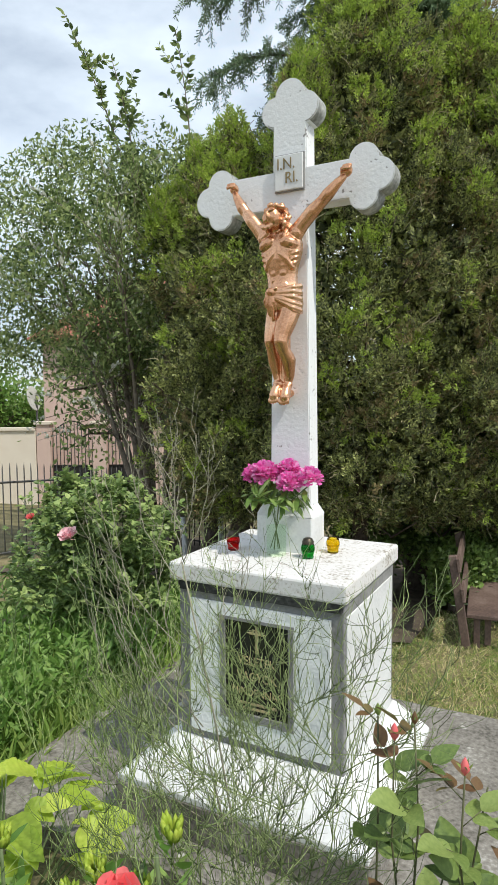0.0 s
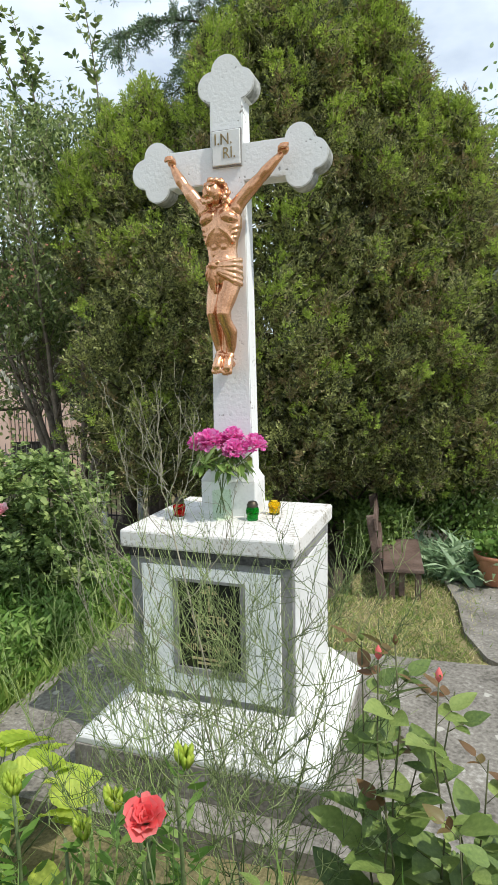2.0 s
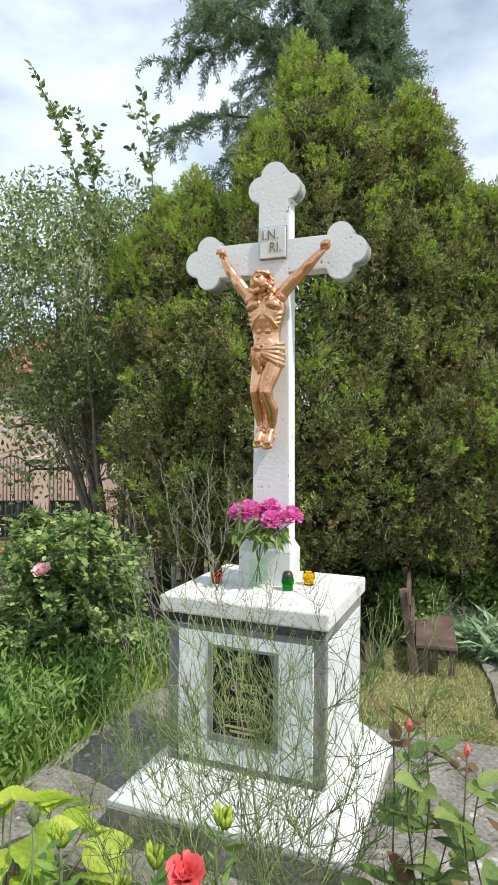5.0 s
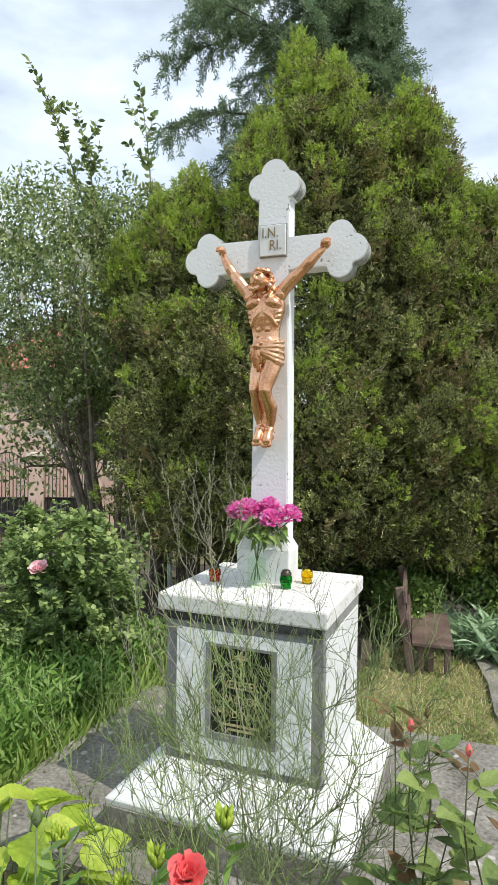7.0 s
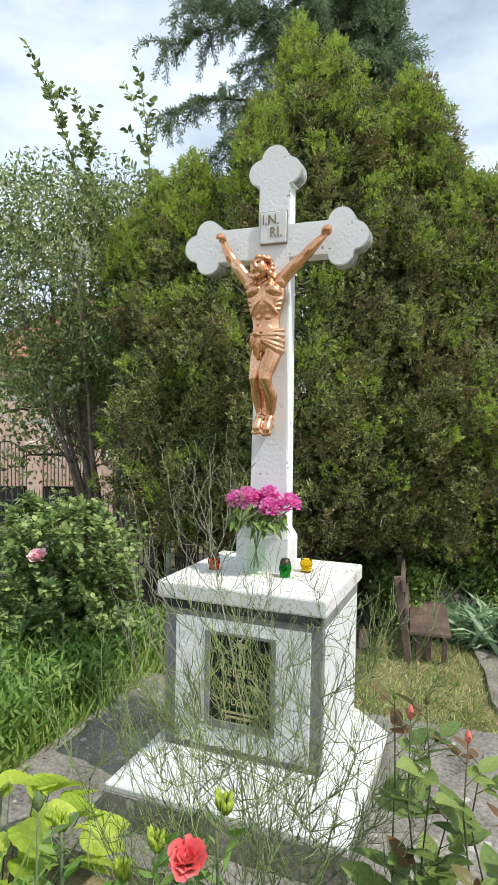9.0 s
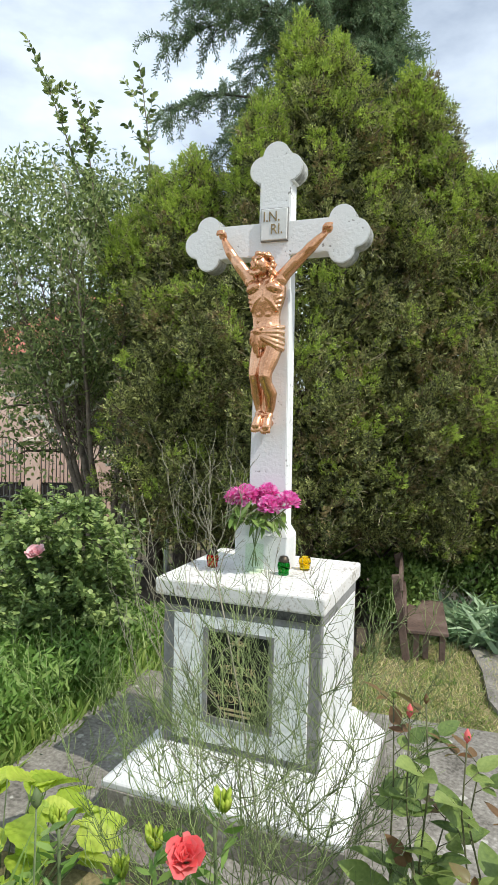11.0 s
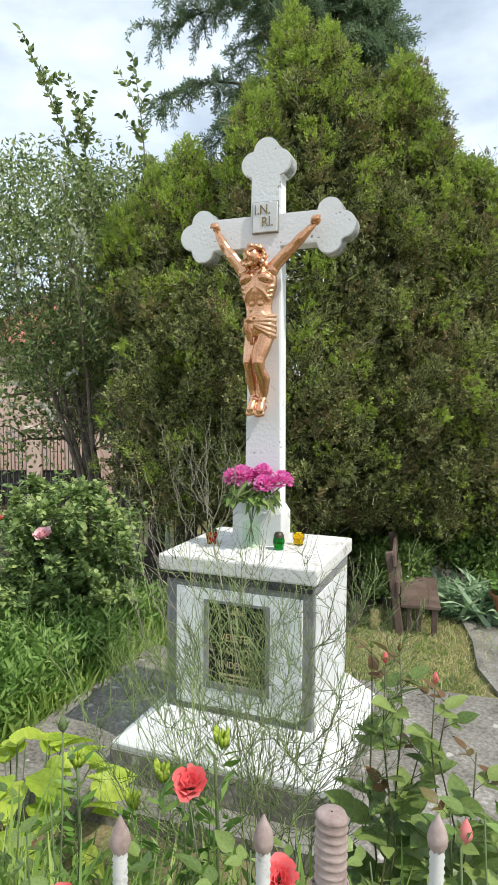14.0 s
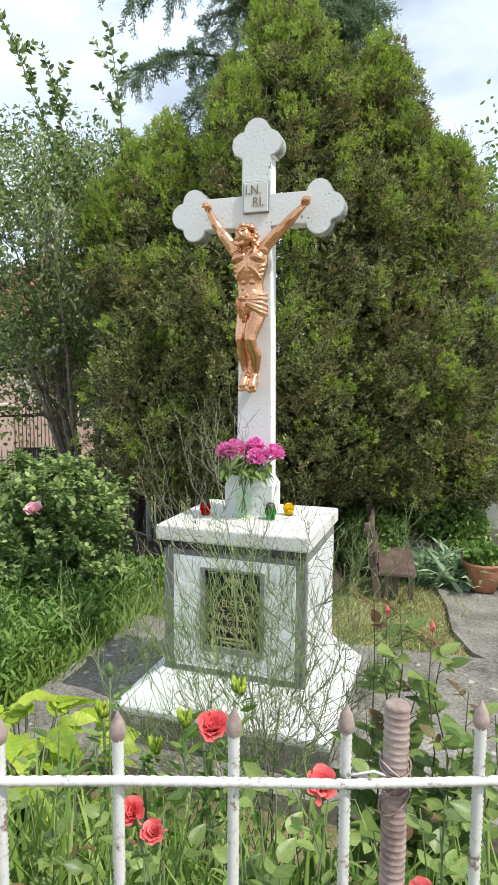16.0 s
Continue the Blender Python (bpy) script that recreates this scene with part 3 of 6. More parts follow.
def build_cross():
    c = thing("stone_cross", (0, 0, CAP), "white painted stone cross with trefoil ends on the pedestal", "cross")
    zc, hw = 2.60 - CAP, 0.078
    ends = trefoil(0.2, hw, 0.335, 0.070, 0.066, 0.062)
    top = trefoil(0.2, 0.075, 0.0, 0.066, 0.066, 0.064)
    out = []
    out += [(-0.095, 0.20), (-0.080, zc - hw)]
    out += [(-u - 0.004, zc - v) for u, v in ends][:: 1]
    out += [(-0.077, zc + hw)]
    out += [(-v, 1.88 + u) for u, v in top]
    out += [(0.077, zc + hw)]
    out += [(u - 0.012, zc + v) for u, v in ends]
    out += [(0.080, zc - hw), (0.095, 0.20)]
    bm = bmesh.new()
    f = bm.faces.new([bm.verts.new((x - 0.012, 0.0, z)) for x, z in out])
    r = bmesh.ops.extrude_face_region(bm, geom=[f])
    for v in [e for e in r["geom"] if isinstance(e, bmesh.types.BMVert)]:
        v.co.y += 0.095
    bmesh.ops.recalc_face_normals(bm, faces=bm.faces)
    edges = [e for e in bm.edges if abs(e.verts[0].co.y - e.verts[1].co.y) < 1e-5]
    bmesh.ops.bevel(bm, geom=edges, offset=0.004, segments=2, affect="EDGES")
    body = part("cross_body", bm, SPECKLED, c)
    body.location.y = 0.012
    # side faces of the trefoil ends are grey instead of white
    body.data.materials.append(EDGEGREY)
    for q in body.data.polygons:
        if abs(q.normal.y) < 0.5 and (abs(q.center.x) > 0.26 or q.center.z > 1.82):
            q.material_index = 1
    bm = bmesh.new()
    block(bm, (-0.156, -0.030, 0.0), (0.106, 0.122, 0.16), 0.006)
    part("foot", bm, WHITE, c, "white stepped foot block")
    bm = bmesh.new()
    block(bm, (-0.156, -0.030, 0.16), (0.106, 0.122, 0.205), 0.0, (0.024, 0.018))
    part("foot_slope", bm, WHITE, c)
    plate = box("title_plate", (-0.072, -0.008, 2.59 - CAP), (0.056, 0.013, 2.735 - CAP), WHITE, c, 0.003, "small white plate with gold letters")
    lettering("I.N.", (-0.020, -0.0095, 2.676 - CAP), 0.066, PLATEPAINT, plate, squash=0.88)
    lettering("RI.", (0.006, -0.0095, 2.618 - CAP), 0.066, PLATEPAINT, plate, squash=0.88)
    rim = bmesh.new()
    block(rim, (-0.075, 0.0, 2.586 - CAP), (0.059, 0.0125, 2.739 - CAP))
    part("plate_rim", rim, GREYBAND, plate)
    return c


build_monument()
build_cross()


# ---- figure on the cross: one joined shape ----
def build_figure():
    bm = bmesh.new()
    bmesh.ops.create_icosphere(bm, subdivisions=2, radius=1)
    ball_v = np.array([v.co[:] for v in bm.verts])
    ball_f = [[v.index for v in f.verts] for f in bm.faces]
    bm.free()
    y = -0.062
    V, Fs = [], []

    def ball(p, r, s=(1, 1, 1), rz=0.0):
        c, q = math.cos(radians(rz)), math.sin(radians(rz))
        v = ball_v * np.array(s) * r
        v = np.stack([v[:, 0] * c + v[:, 2] * q, v[:, 1], -v[:, 0] * q + v[:, 2] * c], 1)
        at = np.array((p[0] * 0.9775 + 0.0223, p[1], 1.75 + (p[2] - 1.75) * 0.9775))
        k = len(V) * len(ball_v)
        V.append(v + at)
        Fs.extend([[i + k for i in f] for f in ball_f])

    def limb(pts, flat=1.0):
        for (p, r), (q, s) in zip(pts, pts[1:]):
            p, q = Vector(p), Vector(q)
            n = max(2, int((q - p).length / (min(r, s) * 0.16)))
            for i in range(n + 1):
                t = i / n
                ball(p.lerp(q, t), r + (s - r) * t, (1, flat, 1))

    # trunk: a broad chest, narrowing to the waist, hips
    rows = np.array(((2.420, -0.046, 0.058, 0.034), (2.400, -0.042, 0.086, 0.044), (2.365, -0.038, 0.096, 0.055), (2.330, -0.037, 0.093, 0.058), (2.300, -0.038, 0.085, 0.056), (2.265, -0.038, 0.074, 0.050),
                     (2.235, -0.036, 0.068, 0.045), (2.205, -0.033, 0.067, 0.044), (2.175, -0.028, 0.071, 0.047), (2.145, -0.022, 0.077, 0.050), (2.110, -0.020, 0.080, 0.050)))
    for z in np.arange(2.110, 2.421, 0.006):
        x, w, d = (float(np.interp(z, rows[::-1, 0], rows[::-1, k])) for k in (1, 2, 3))
        ball((x, y, z), 1.0, (w, d, 0.024))
    for s in (-1, 1):
        ball((-0.040 + s * 0.044, y - 0.027, 2.366), 0.046, (1.02, 0.78, 0.66), s * 20)
        limb([((-0.038 + s * 0.014, y - 0.047, 2.318), 0.010), ((-0.038 + s * 0.038, y - 0.041, 2.298), 0.011), ((-0.037 + s * 0.060, y - 0.027, 2.262), 0.010)])
        for k in range(3):
            ball((-0.038 + s * (0.066 - 0.004 * k), y - 0.018, 2.316 - 0.022 * k), 0.025, (1.0, 0.8, 0.36), s * -30)
            ball((-0.036 + s * 0.018, y - 0.033 + 0.002 * k, 2.272 - 0.030 * k), 0.021, (0.95, 0.70, 0.84))
        limb([((-0.044 + s * 0.010, y - 0.022, 2.412), 0.008), ((-0.046 + s * 0.070, y - 0.012, 2.422), 0.010)])
    ball((-0.028, y - 0.034, 2.185), 0.032, (1.2, 0.55, 0.9))
    # neck, head thrown back, face, beard and curls
    limb([((-0.046, y - 0.004, 2.40), 0.030), ((-0.054, y - 0.026, 2.446), 0.027)])
    limb([((-0.050, y - 0.022, 2.440), 0.010), ((-0.022, y - 0.030, 2.408), 0.007)])
    hx, hz = -0.052, 2.468
    ball((hx, y - 0.042, hz), 0.045, (0.84, 0.95, 1.08), -16)
    ball((hx - 0.012, y - 0.086, hz + 0.004), 0.0085, (0.85, 1, 2.0), -16)
    ball((hx - 0.006, y - 0.078, hz + 0.021), 0.011, (2.4, 0.8, 0.45), -16)
    for s in (-1, 1):
        ball((hx - 0.010 + s * 0.019, y - 0.072, hz - 0.004), 0.012, (1, 0.8, 1.1))
    ball((hx - 0.018, y - 0.080, hz - 0.014), 0.010, (1.8, 0.7, 0.45), -16)
    ball((hx - 0.021, y - 0.076, hz - 0.022), 0.007, (1.6, 0.8, 0.5), -16)
    for k in range(9):
        a = radians(-80 + 20 * k)
        ball((hx - 0.022 + 0.024 * math.sin(a), y - 0.066 - 0.008 * math.cos(a), hz - 0.032 - 0.012 * math.cos(a) + (0.004 if k % 2 else 0)), 0.0088, (0.9, 1, 1.3))
    for i in range(120):
        a = i * 2.399
        h = (i % 17) / 16
        w = 0.048 * math.sqrt(max(0.10, 1 - (h - 0.32) ** 2 * 1.6))
        fx, fy = math.cos(a), math.sin(a)
        if fy < -0.40 and h < 0.74:
            continue
        ball((hx + 0.004 + w * fx, y - 0.034 + w * 0.95 * fy, hz - 0.028 + 0.082 * h), 0.0072 + 0.0030 * (i % 3))
    for s, n in ((-1, 9), (1, 13)):
        for row in range(2):
            for k in range(n):
                ball((hx + 0.004 + s * (0.042 + 0.008 * row + 0.006 * math.sin(k * 1.7 + row)), y - 0.040 + 0.020 * row + 0.006 * math.cos(k * 1.7), hz + 0.004 - 0.0085 * k), 0.0085)
    # arms, up to the nailed fists
    limb([((-0.112, y, 2.398), 0.034), ((-0.140, y - 0.004, 2.436), 0.030), ((-0.176, y - 0.006, 2.482), 0.029), ((-0.206, y - 0.002, 2.518), 0.023), ((-0.226, y - 0.004, 2.545), 0.0245), ((-0.252, y + 0.004, 2.586), 0.019), ((-0.268, y + 0.014, 2.612), 0.0145)])
    limb([((0.026, y, 2.404), 0.034), ((0.056, y - 0.004, 2.436), 0.030), ((0.104, y - 0.006, 2.482), 0.030), ((0.146, y - 0.002, 2.520), 0.024), ((0.172, y - 0.004, 2.544), 0.0255), ((0.210, y + 0.004, 2.584), 0.019), ((0.230, y + 0.014, 2.606), 0.0145)])
    ball((-0.110, y - 0.006, 2.400), 0.036, (1, 0.9, 1))
    ball((0.030, y - 0.006, 2.404), 0.036, (1, 0.9, 1))
    for fx, fz, s, rz in ((-0.278, 2.638, -1, -14), (0.246, 2.630, 1, 26)):
        ball((fx, y + 0.020, fz), 0.022, (0.95, 0.8, 1.1), rz)
        for k in range(4):
            ox, oz = (k - 1.5) * 0.0098, 0.016 - 0.002 * abs(k - 1.5)
            ball((fx + ox + s * 0.004, y + 0.002, fz + oz), 0.0068, (0.85, 1.5, 1.5), rz)
            ball((fx + ox + s * 0.003, y - 0.010, fz + oz - 0.013), 0.0062, (0.85, 1.0, 1.4), rz)
        limb([((fx - s * 0.020, y + 0.010, fz - 0.010), 0.0075), ((fx - s * 0.014, y - 0.010, fz + 0.004), 0.0062)])
        ball((fx, y - 0.014, fz + 0.002), 0.0045)
    # loincloth: a wrapped band of slanting folds, a knot and hanging ends
    for k in range(4):
        limb([((-0.106, y - 0.004, 2.160 - 0.016 * k), 0.012), ((-0.088, y - 0.040, 2.160 - 0.014 * k), 0.011), ((-0.058, y - 0.058, 2.158 - 0.008 * k), 0.009)])
    for k, (z1, z2) in enumerate(((2.178, 2.186), (2.160, 2.160), (2.138, 2.132), (2.112, 2.106), (2.092, 2.084))):
        limb([((-0.050, y - 0.060, 2.164 - 0.006 * k), 0.009), ((-0.006, y - 0.060, 0.4 * 2.164 + 0.6 * z1 - 0.006), 0.011 + 0.0015 * (k % 2)), ((0.036, y - 0.048, z1 - 0.002), 0.0125), ((0.054, y - 0.016, z2 - 0.002), 0.011), ((0.042, y + 0.020, z2 - 0.004), 0.010)])
    ball((-0.020, y - 0.040, 2.115), 0.045, (1.2, 0.5, 0.8))
    ball((-0.058, y - 0.070, 2.160), 0.019, (1.1, 0.75, 0.85), 20)
    ball((-0.040, y - 0.068, 2.170), 0.012, (1.4, 0.8, 0.7), -25)
    for dx, zz, rr in ((-0.030, 2.100, 0.010), (-0.014, 2.070, 0.012), (0.004, 2.050, 0.012), (0.016, 2.085, 0.009)):
        limb([((-0.060 + dx * 0.3, y - 0.066, 2.150), rr), ((-0.060 + dx * 0.8, y - 0.064, (2.15 + zz) / 2), rr), ((-0.056 + dx, y - 0.054, zz), rr * 0.6)])
    # legs close together, one knee forward; feet side by side
    limb([((-0.062, y - 0.006, 2.100), 0.040), ((-0.070, y - 0.018, 2.040), 0.036), ((-0.074, y - 0.034, 1.985), 0.030), ((-0.074, y - 0.040, 1.958), 0.027), ((-0.074, y - 0.026, 1.925), 0.0235), ((-0.073, y - 0.008, 1.880), 0.026), ((-0.066, y + 0.004, 1.820), 0.019), ((-0.058, y + 0.006, 1.782), 0.0160)])
    limb([((0.008, y - 0.008, 2.100), 0.048), ((-0.004, y - 0.032, 2.035), 0.044), ((-0.013, y - 0.052, 1.982), 0.036), ((-0.014, y - 0.062, 1.952), 0.031), ((-0.008, y - 0.048, 1.918), 0.027), ((0.003, y - 0.022, 1.876), 0.0305), ((-0.002, y + 0.000, 1.815), 0.0215), ((-0.012, y + 0.004, 1.778), 0.0175)])
    ball((-0.014, y - 0.080, 1.955), 0.019, (1, 0.8, 1.1))
    ball((-0.074, y - 0.056, 1.958), 0.017, (1, 0.8, 1.1))
    limb([((-0.040, y + 0.020, 2.06), 0.030), ((-0.036, y + 0.022, 1.92), 0.026), ((-0.034, y + 0.024, 1.77), 0.026)])
    for fx, s, z0 in ((-0.056, -1, 1.782), (-0.012, 1, 1.776)):
        limb([((fx, y + 0.004, z0), 0.0185), ((fx + s * 0.001, y - 0.020, z0 - 0.030), 0.0225), ((fx + s * 0.003, y - 0.034, z0 - 0.056), 0.0235)])
        ball((fx, y - 0.004, z0 - 0.004), 0.025, (1.0, 0.7, 0.6))
        for k in range(5):
            ball((fx + s * 0.003 + (k - 2) * 0.0098, y - 0.044, z0 - 0.082 + 0.003 * abs(k - 1.5)), 0.0066, (0.75, 1, 2.0))
    # rests that carry the body against the cross
    ball((-0.036, y + 0.035, 1.735), 0.045, (0.8, 0.9, 0.5))
    ball((-0.03, y + 0.045, 2.12), 0.05, (0.8, 0.8, 0.8))
    ball((-0.04, y + 0.045, 2.34), 0.06, (0.8, 0.8, 0.8))
    ob = raw("crucifix_figure", np.concatenate(V).tolist(), Fs, BRONZE, smooth=True)
    rm = ob.modifiers.new("join", "REMESH")
    rm.mode, rm.voxel_size, rm.use_smooth_shade = "VOXEL", 0.0027, True
    sm = ob.modifiers.new("soften", "SMOOTH")
    sm.factor, sm.iterations = 0.5, 3
    tagged(ob, "copper-bronze painted metal figure with outstretched arms fixed to the cross", "statue")


build_figure()


# ---- trees ----
def conifer(name, at, height, radius, low, label, clumps, seed, tips=0.3, dead=0.09, peaks=(), girth=1.0, thin=None, lean=(0, 0)):
    """A thuja: trunk, limbs, and a crown of upright plumes made of ragged sprigs; peaks: side tops (dx, dy, top, radius); thin: where the crown has a gap."""
    r = np.random.default_rng(seed)
    t = thing(name, (*at, ground_z(*at)), label, "tree", "thuja row")
    taper = [(0.0, 0.075), (0.35, 0.06), (0.7, 0.04), (0.97, 0.012)]
    tubes("trunk", [[((lean[0] * (1 - f) ** 2 + 0.04 * math.sin(3 * f + seed), lean[1] * (1 - f) ** 2 + 0.03 * math.cos(4 * f), f * height), girth * w * height / 5) for f, w in taper]], BARK, t, 8)
    limbs = []

    def prof(f):
        return radius * np.clip((f + 0.22) / 0.34, 0.5, 1) * np.clip((1 - f) / 0.66, 0, 1) ** 0.55

    pts, axes, lens, deep = [], [], [], []
    for i in range(clumps):
        f = r.uniform(0, 1) ** 1.1
        a = r.uniform(0, 2 * math.pi)
        if math.sin(a) > 0.30 and r.uniform() < 0.78:
            a = -a
        z = low + f * (height - low - 0.25)
        if thin and thin(a, z, r):
            continue
        lump = 1 + 0.34 * noise.noise((2.4 * math.cos(a) + seed * 3, 2.4 * math.sin(a), z * 1.3))
        hollow = noise.noise((3.6 * math.cos(a) + seed, 3.6 * math.sin(a) + 9, z * 3.0))
        lump += 0.30 * hollow
        if hollow < -0.22 and r.uniform() < 0.7:
            continue
        share = r.choice([r.uniform(0.88, 1.06), r.uniform(0.5, 0.88)], p=[0.66, 0.34])
        R = float(prof(f)) * lump * share
        p = np.array([R * math.cos(a), R * math.sin(a), z])
        out = np.array([math.cos(a), math.sin(a), 0])
        pts.append(p)
        axes.append(unit(out * r.uniform(0.45, 1.0) + np.array([0, 0, r.uniform(0.35, 1.0)]) + r.normal(scale=0.28, size=3)))
        lens.append(r.uniform(0.16, 0.40) * (1.1 - 0.25 * f))
        deep.append(share)
        if i % 14 == 0:
            limbs.append([((0, 0, max(low, z - 0.4)), 0.02), (tuple(p * np.array([0.55, 0.55, 1]) + np.array([0, 0, -0.22])), 0.012), (tuple(p + axes[-1] * 0.1), 0.004)])
    for dx, dy, top, rad in ((0, 0, height, 0.22),) + tuple(peaks):
        for i in range(int(150 * rad + 14)):
            h = r.uniform(0, 1) ** 0.8
            a = r.uniform(0, 2 * math.pi)
            q = rad * (0.12 + 0.88 * (1 - h) ** 0.7)
            pts.append(np.array([dx + q * math.cos(a), dy + q * math.sin(a), top - 0.30 - (1 - h) * rad * 3.2]))
            axes.append(unit(np.array([0.45 * math.cos(a) * (1 - h), 0.45 * math.sin(a) * (1 - h), 1]) + r.normal(scale=0.12, size=3)))
            lens.append(r.uniform(0.2, 0.34))
            deep.append(1.15)
    for l in limbs:
        tubes("limb", [l], BARK, t, 4)
    P, D, S, F, kind = [], [], [], [], []
    for p, ax, ln, dp in zip(pts, axes, lens, deep):
        n = int(22 + 52 * ln)
        s = r.uniform(0, 1, n) ** 0.8
        side = unit(np.cross(ax, r.normal(size=(n, 3))))
        P.append(p + ax * (s * ln)[:, None] - ax * 0.10 + side * (0.075 * (1.05 - 0.6 * s))[:, None])
        D.append(unit(ax * 0.9 + side * (1.05 - 0.5 * s)[:, None] + np.array([0, 0, 0.12]) + r.normal(scale=0.2, size=(n, 3))))
        S.append(r.uniform(0.055, 0.115, n) * (1.1 - 0.3 * s))
        F.append(side + np.array([0, 0, 0.5]) + unit(np.array([p[0], p[1], 0.0]) + 1e-6) * 0.6 + r.normal(scale=0.35, size=(n, 3)))
        u, kk = r.uniform(), np.zeros(n, int)
        if dp > 1.1:
            kk[s > r.uniform(0.05, 0.65)] = 1
        elif dp > 0.86 and u < tips * (0.7 + 0.9 * (p[2] / height) ** 2):
            kk[s > r.uniform(0.3, 0.7)] = 1
        elif u > 1 - dead:
            kk[r.uniform(size=n) < 0.6] = 2
        kk[r.uniform(size=n) < (0.16 if u > 0.45 else 0.05)] = 3
        kind.append(kk)
    n = int(clumps * 2.6)
    f, a = r.uniform(0, 0.86, n), r.uniform(0, 2 * math.pi, n)
    q = prof(f) * np.sqrt(r.uniform(0.01, 0.42, n))
    P.append(np.stack([q * np.cos(a), q * np.sin(a), low + 0.1 + f * (height - low - 0.4)], 1))
    D.append(np.stack([np.cos(a), np.sin(a), r.uniform(-0.3, 1, n)], 1))
    S.append(r.uniform(0.20, 0.34, n))
    F.append(r.normal(size=(n, 3)))
    kind.append(np.zeros(n, int))
    P, D, S, F, kind = (np.concatenate(q) for q in (P, D, S, F, kind))
    S[kind == 3] *= 1.7
    for k, nm, mt, shape in ((0, "crown", THUJA, SPRAY), (1, "young_growth", THUJA_TIP, SPRAY), (2, "withered_growth", DEADSPRAY, SPRAY), (3, "bare_twig_mass", DRYSPRIG, CURL)):
        q = kind == k
        if q.any():
            stuff(cloud(nm, P[q], D[q], S[q], shape, mt, t, F[q]))
    return t


conifer("thuja", (-0.72, 3.30), 5.75, 1.20, 0.85, "tallest thuja with bright yellow-green shoots behind the cross", 1050, 11, 0.34, 0.13,
        ((-0.19, -0.07, 6.05, 0.36), (0.13, 0.05, 5.88, 0.34), (-0.32, -0.66, 5.0, 0.30), (0.53, 0.2, 5.18, 0.28), (-0.55, -0.2, 5.3, 0.26)),
        thin=lambda a, z, r: -0.75 < a - 2 * math.pi * (a > math.pi) < 0.9 and 1.3 < z < 3.3 and r.uniform() < 0.55)
conifer("thuja", (-1.86, 2.95), 4.45, 0.90, 0.80, "dark dense thuja hanging over the bare soil", 820, 12, 0.24, 0.13,
        ((0.05, -0.25, 4.68, 0.26), (-0.34, -0.15, 4.45, 0.24), (-0.66, -0.25, 4.15, 0.28), (0.40, 0.1, 4.3, 0.24)),
        thin=lambda a, z, r: math.cos(a) < -0.15 and z < 2.7 and r.uniform() < 0.85)
conifer("thuja", (0.14, 3.55), 5.45, 0.78, 0.85, "slender thuja with some brown withered sprays", 800, 13, 0.26, 0.20,
        ((-0.30, -0.3, 4.6, 0.24), (0.02, -0.1, 5.6, 0.20), (0.34, -0.3, 4.75, 0.22)), 0.6, lean=(0.0, 0.5),
        thin=lambda a, z, r: abs(a - math.pi) < 0.9 and 1.4 < z < 3.4 and r.uniform() < 0.5)
conifer("thuja", (0.68, 3.92), 4.70, 0.86, 0.80, "broad thuja hanging over the bench and iris bed", 900, 14, 0.40, 0.20,
        ((-0.35, -0.5, 4.6, 0.28), (0.20, -0.3, 4.55, 0.26)), 0.6, lean=(0.2, 0.5))


def wander(r, p, d, length, n, bend=0.25, pull=(0, 0, 0)):
    """A crooked line of n + 1 points."""
    p, d = np.array(p, float), unit(np.array(d, float))
    out = [tuple(p)]
    for i in range(n):
        d = unit(d + r.normal(scale=bend / math.sqrt(n) * 1.4, size=3) + np.array(pull) / n)
        p = p + d * length / n
        out.append(tuple(p))
    return out


def tapered(pts, r0, r1):
    n = len(pts) - 1
    return [(p, r0 + (r1 - r0) * i / n) for i, p in enumerate(pts)]


def along(r, paths, per, size, out=0.6, lift=0.3, start=0.15):
    """Leaves set along lines: places, ways and sizes."""
    P, D, S = [], [], []
    for path in paths:
        a = np.array([q[0] if isinstance(q[0], tuple) else q for q in path], float)
        for k in range(per):
            u = r.uniform(start, 1) * (len(a) - 1)
            i = min(int(u), len(a) - 2)
            p = a[i] + (a[i + 1] - a[i]) * (u - i)
            t = unit(a[i + 1] - a[i])
            s = unit(np.cross(t, r.normal(size=3)))
            P.append(p)
            D.append(unit(t * (1 - out) + s * out + np.array([0, 0, lift])))
            S.append(size * r.uniform(0.65, 1.2))
    return np.array(P), np.array(D), np.array(S)


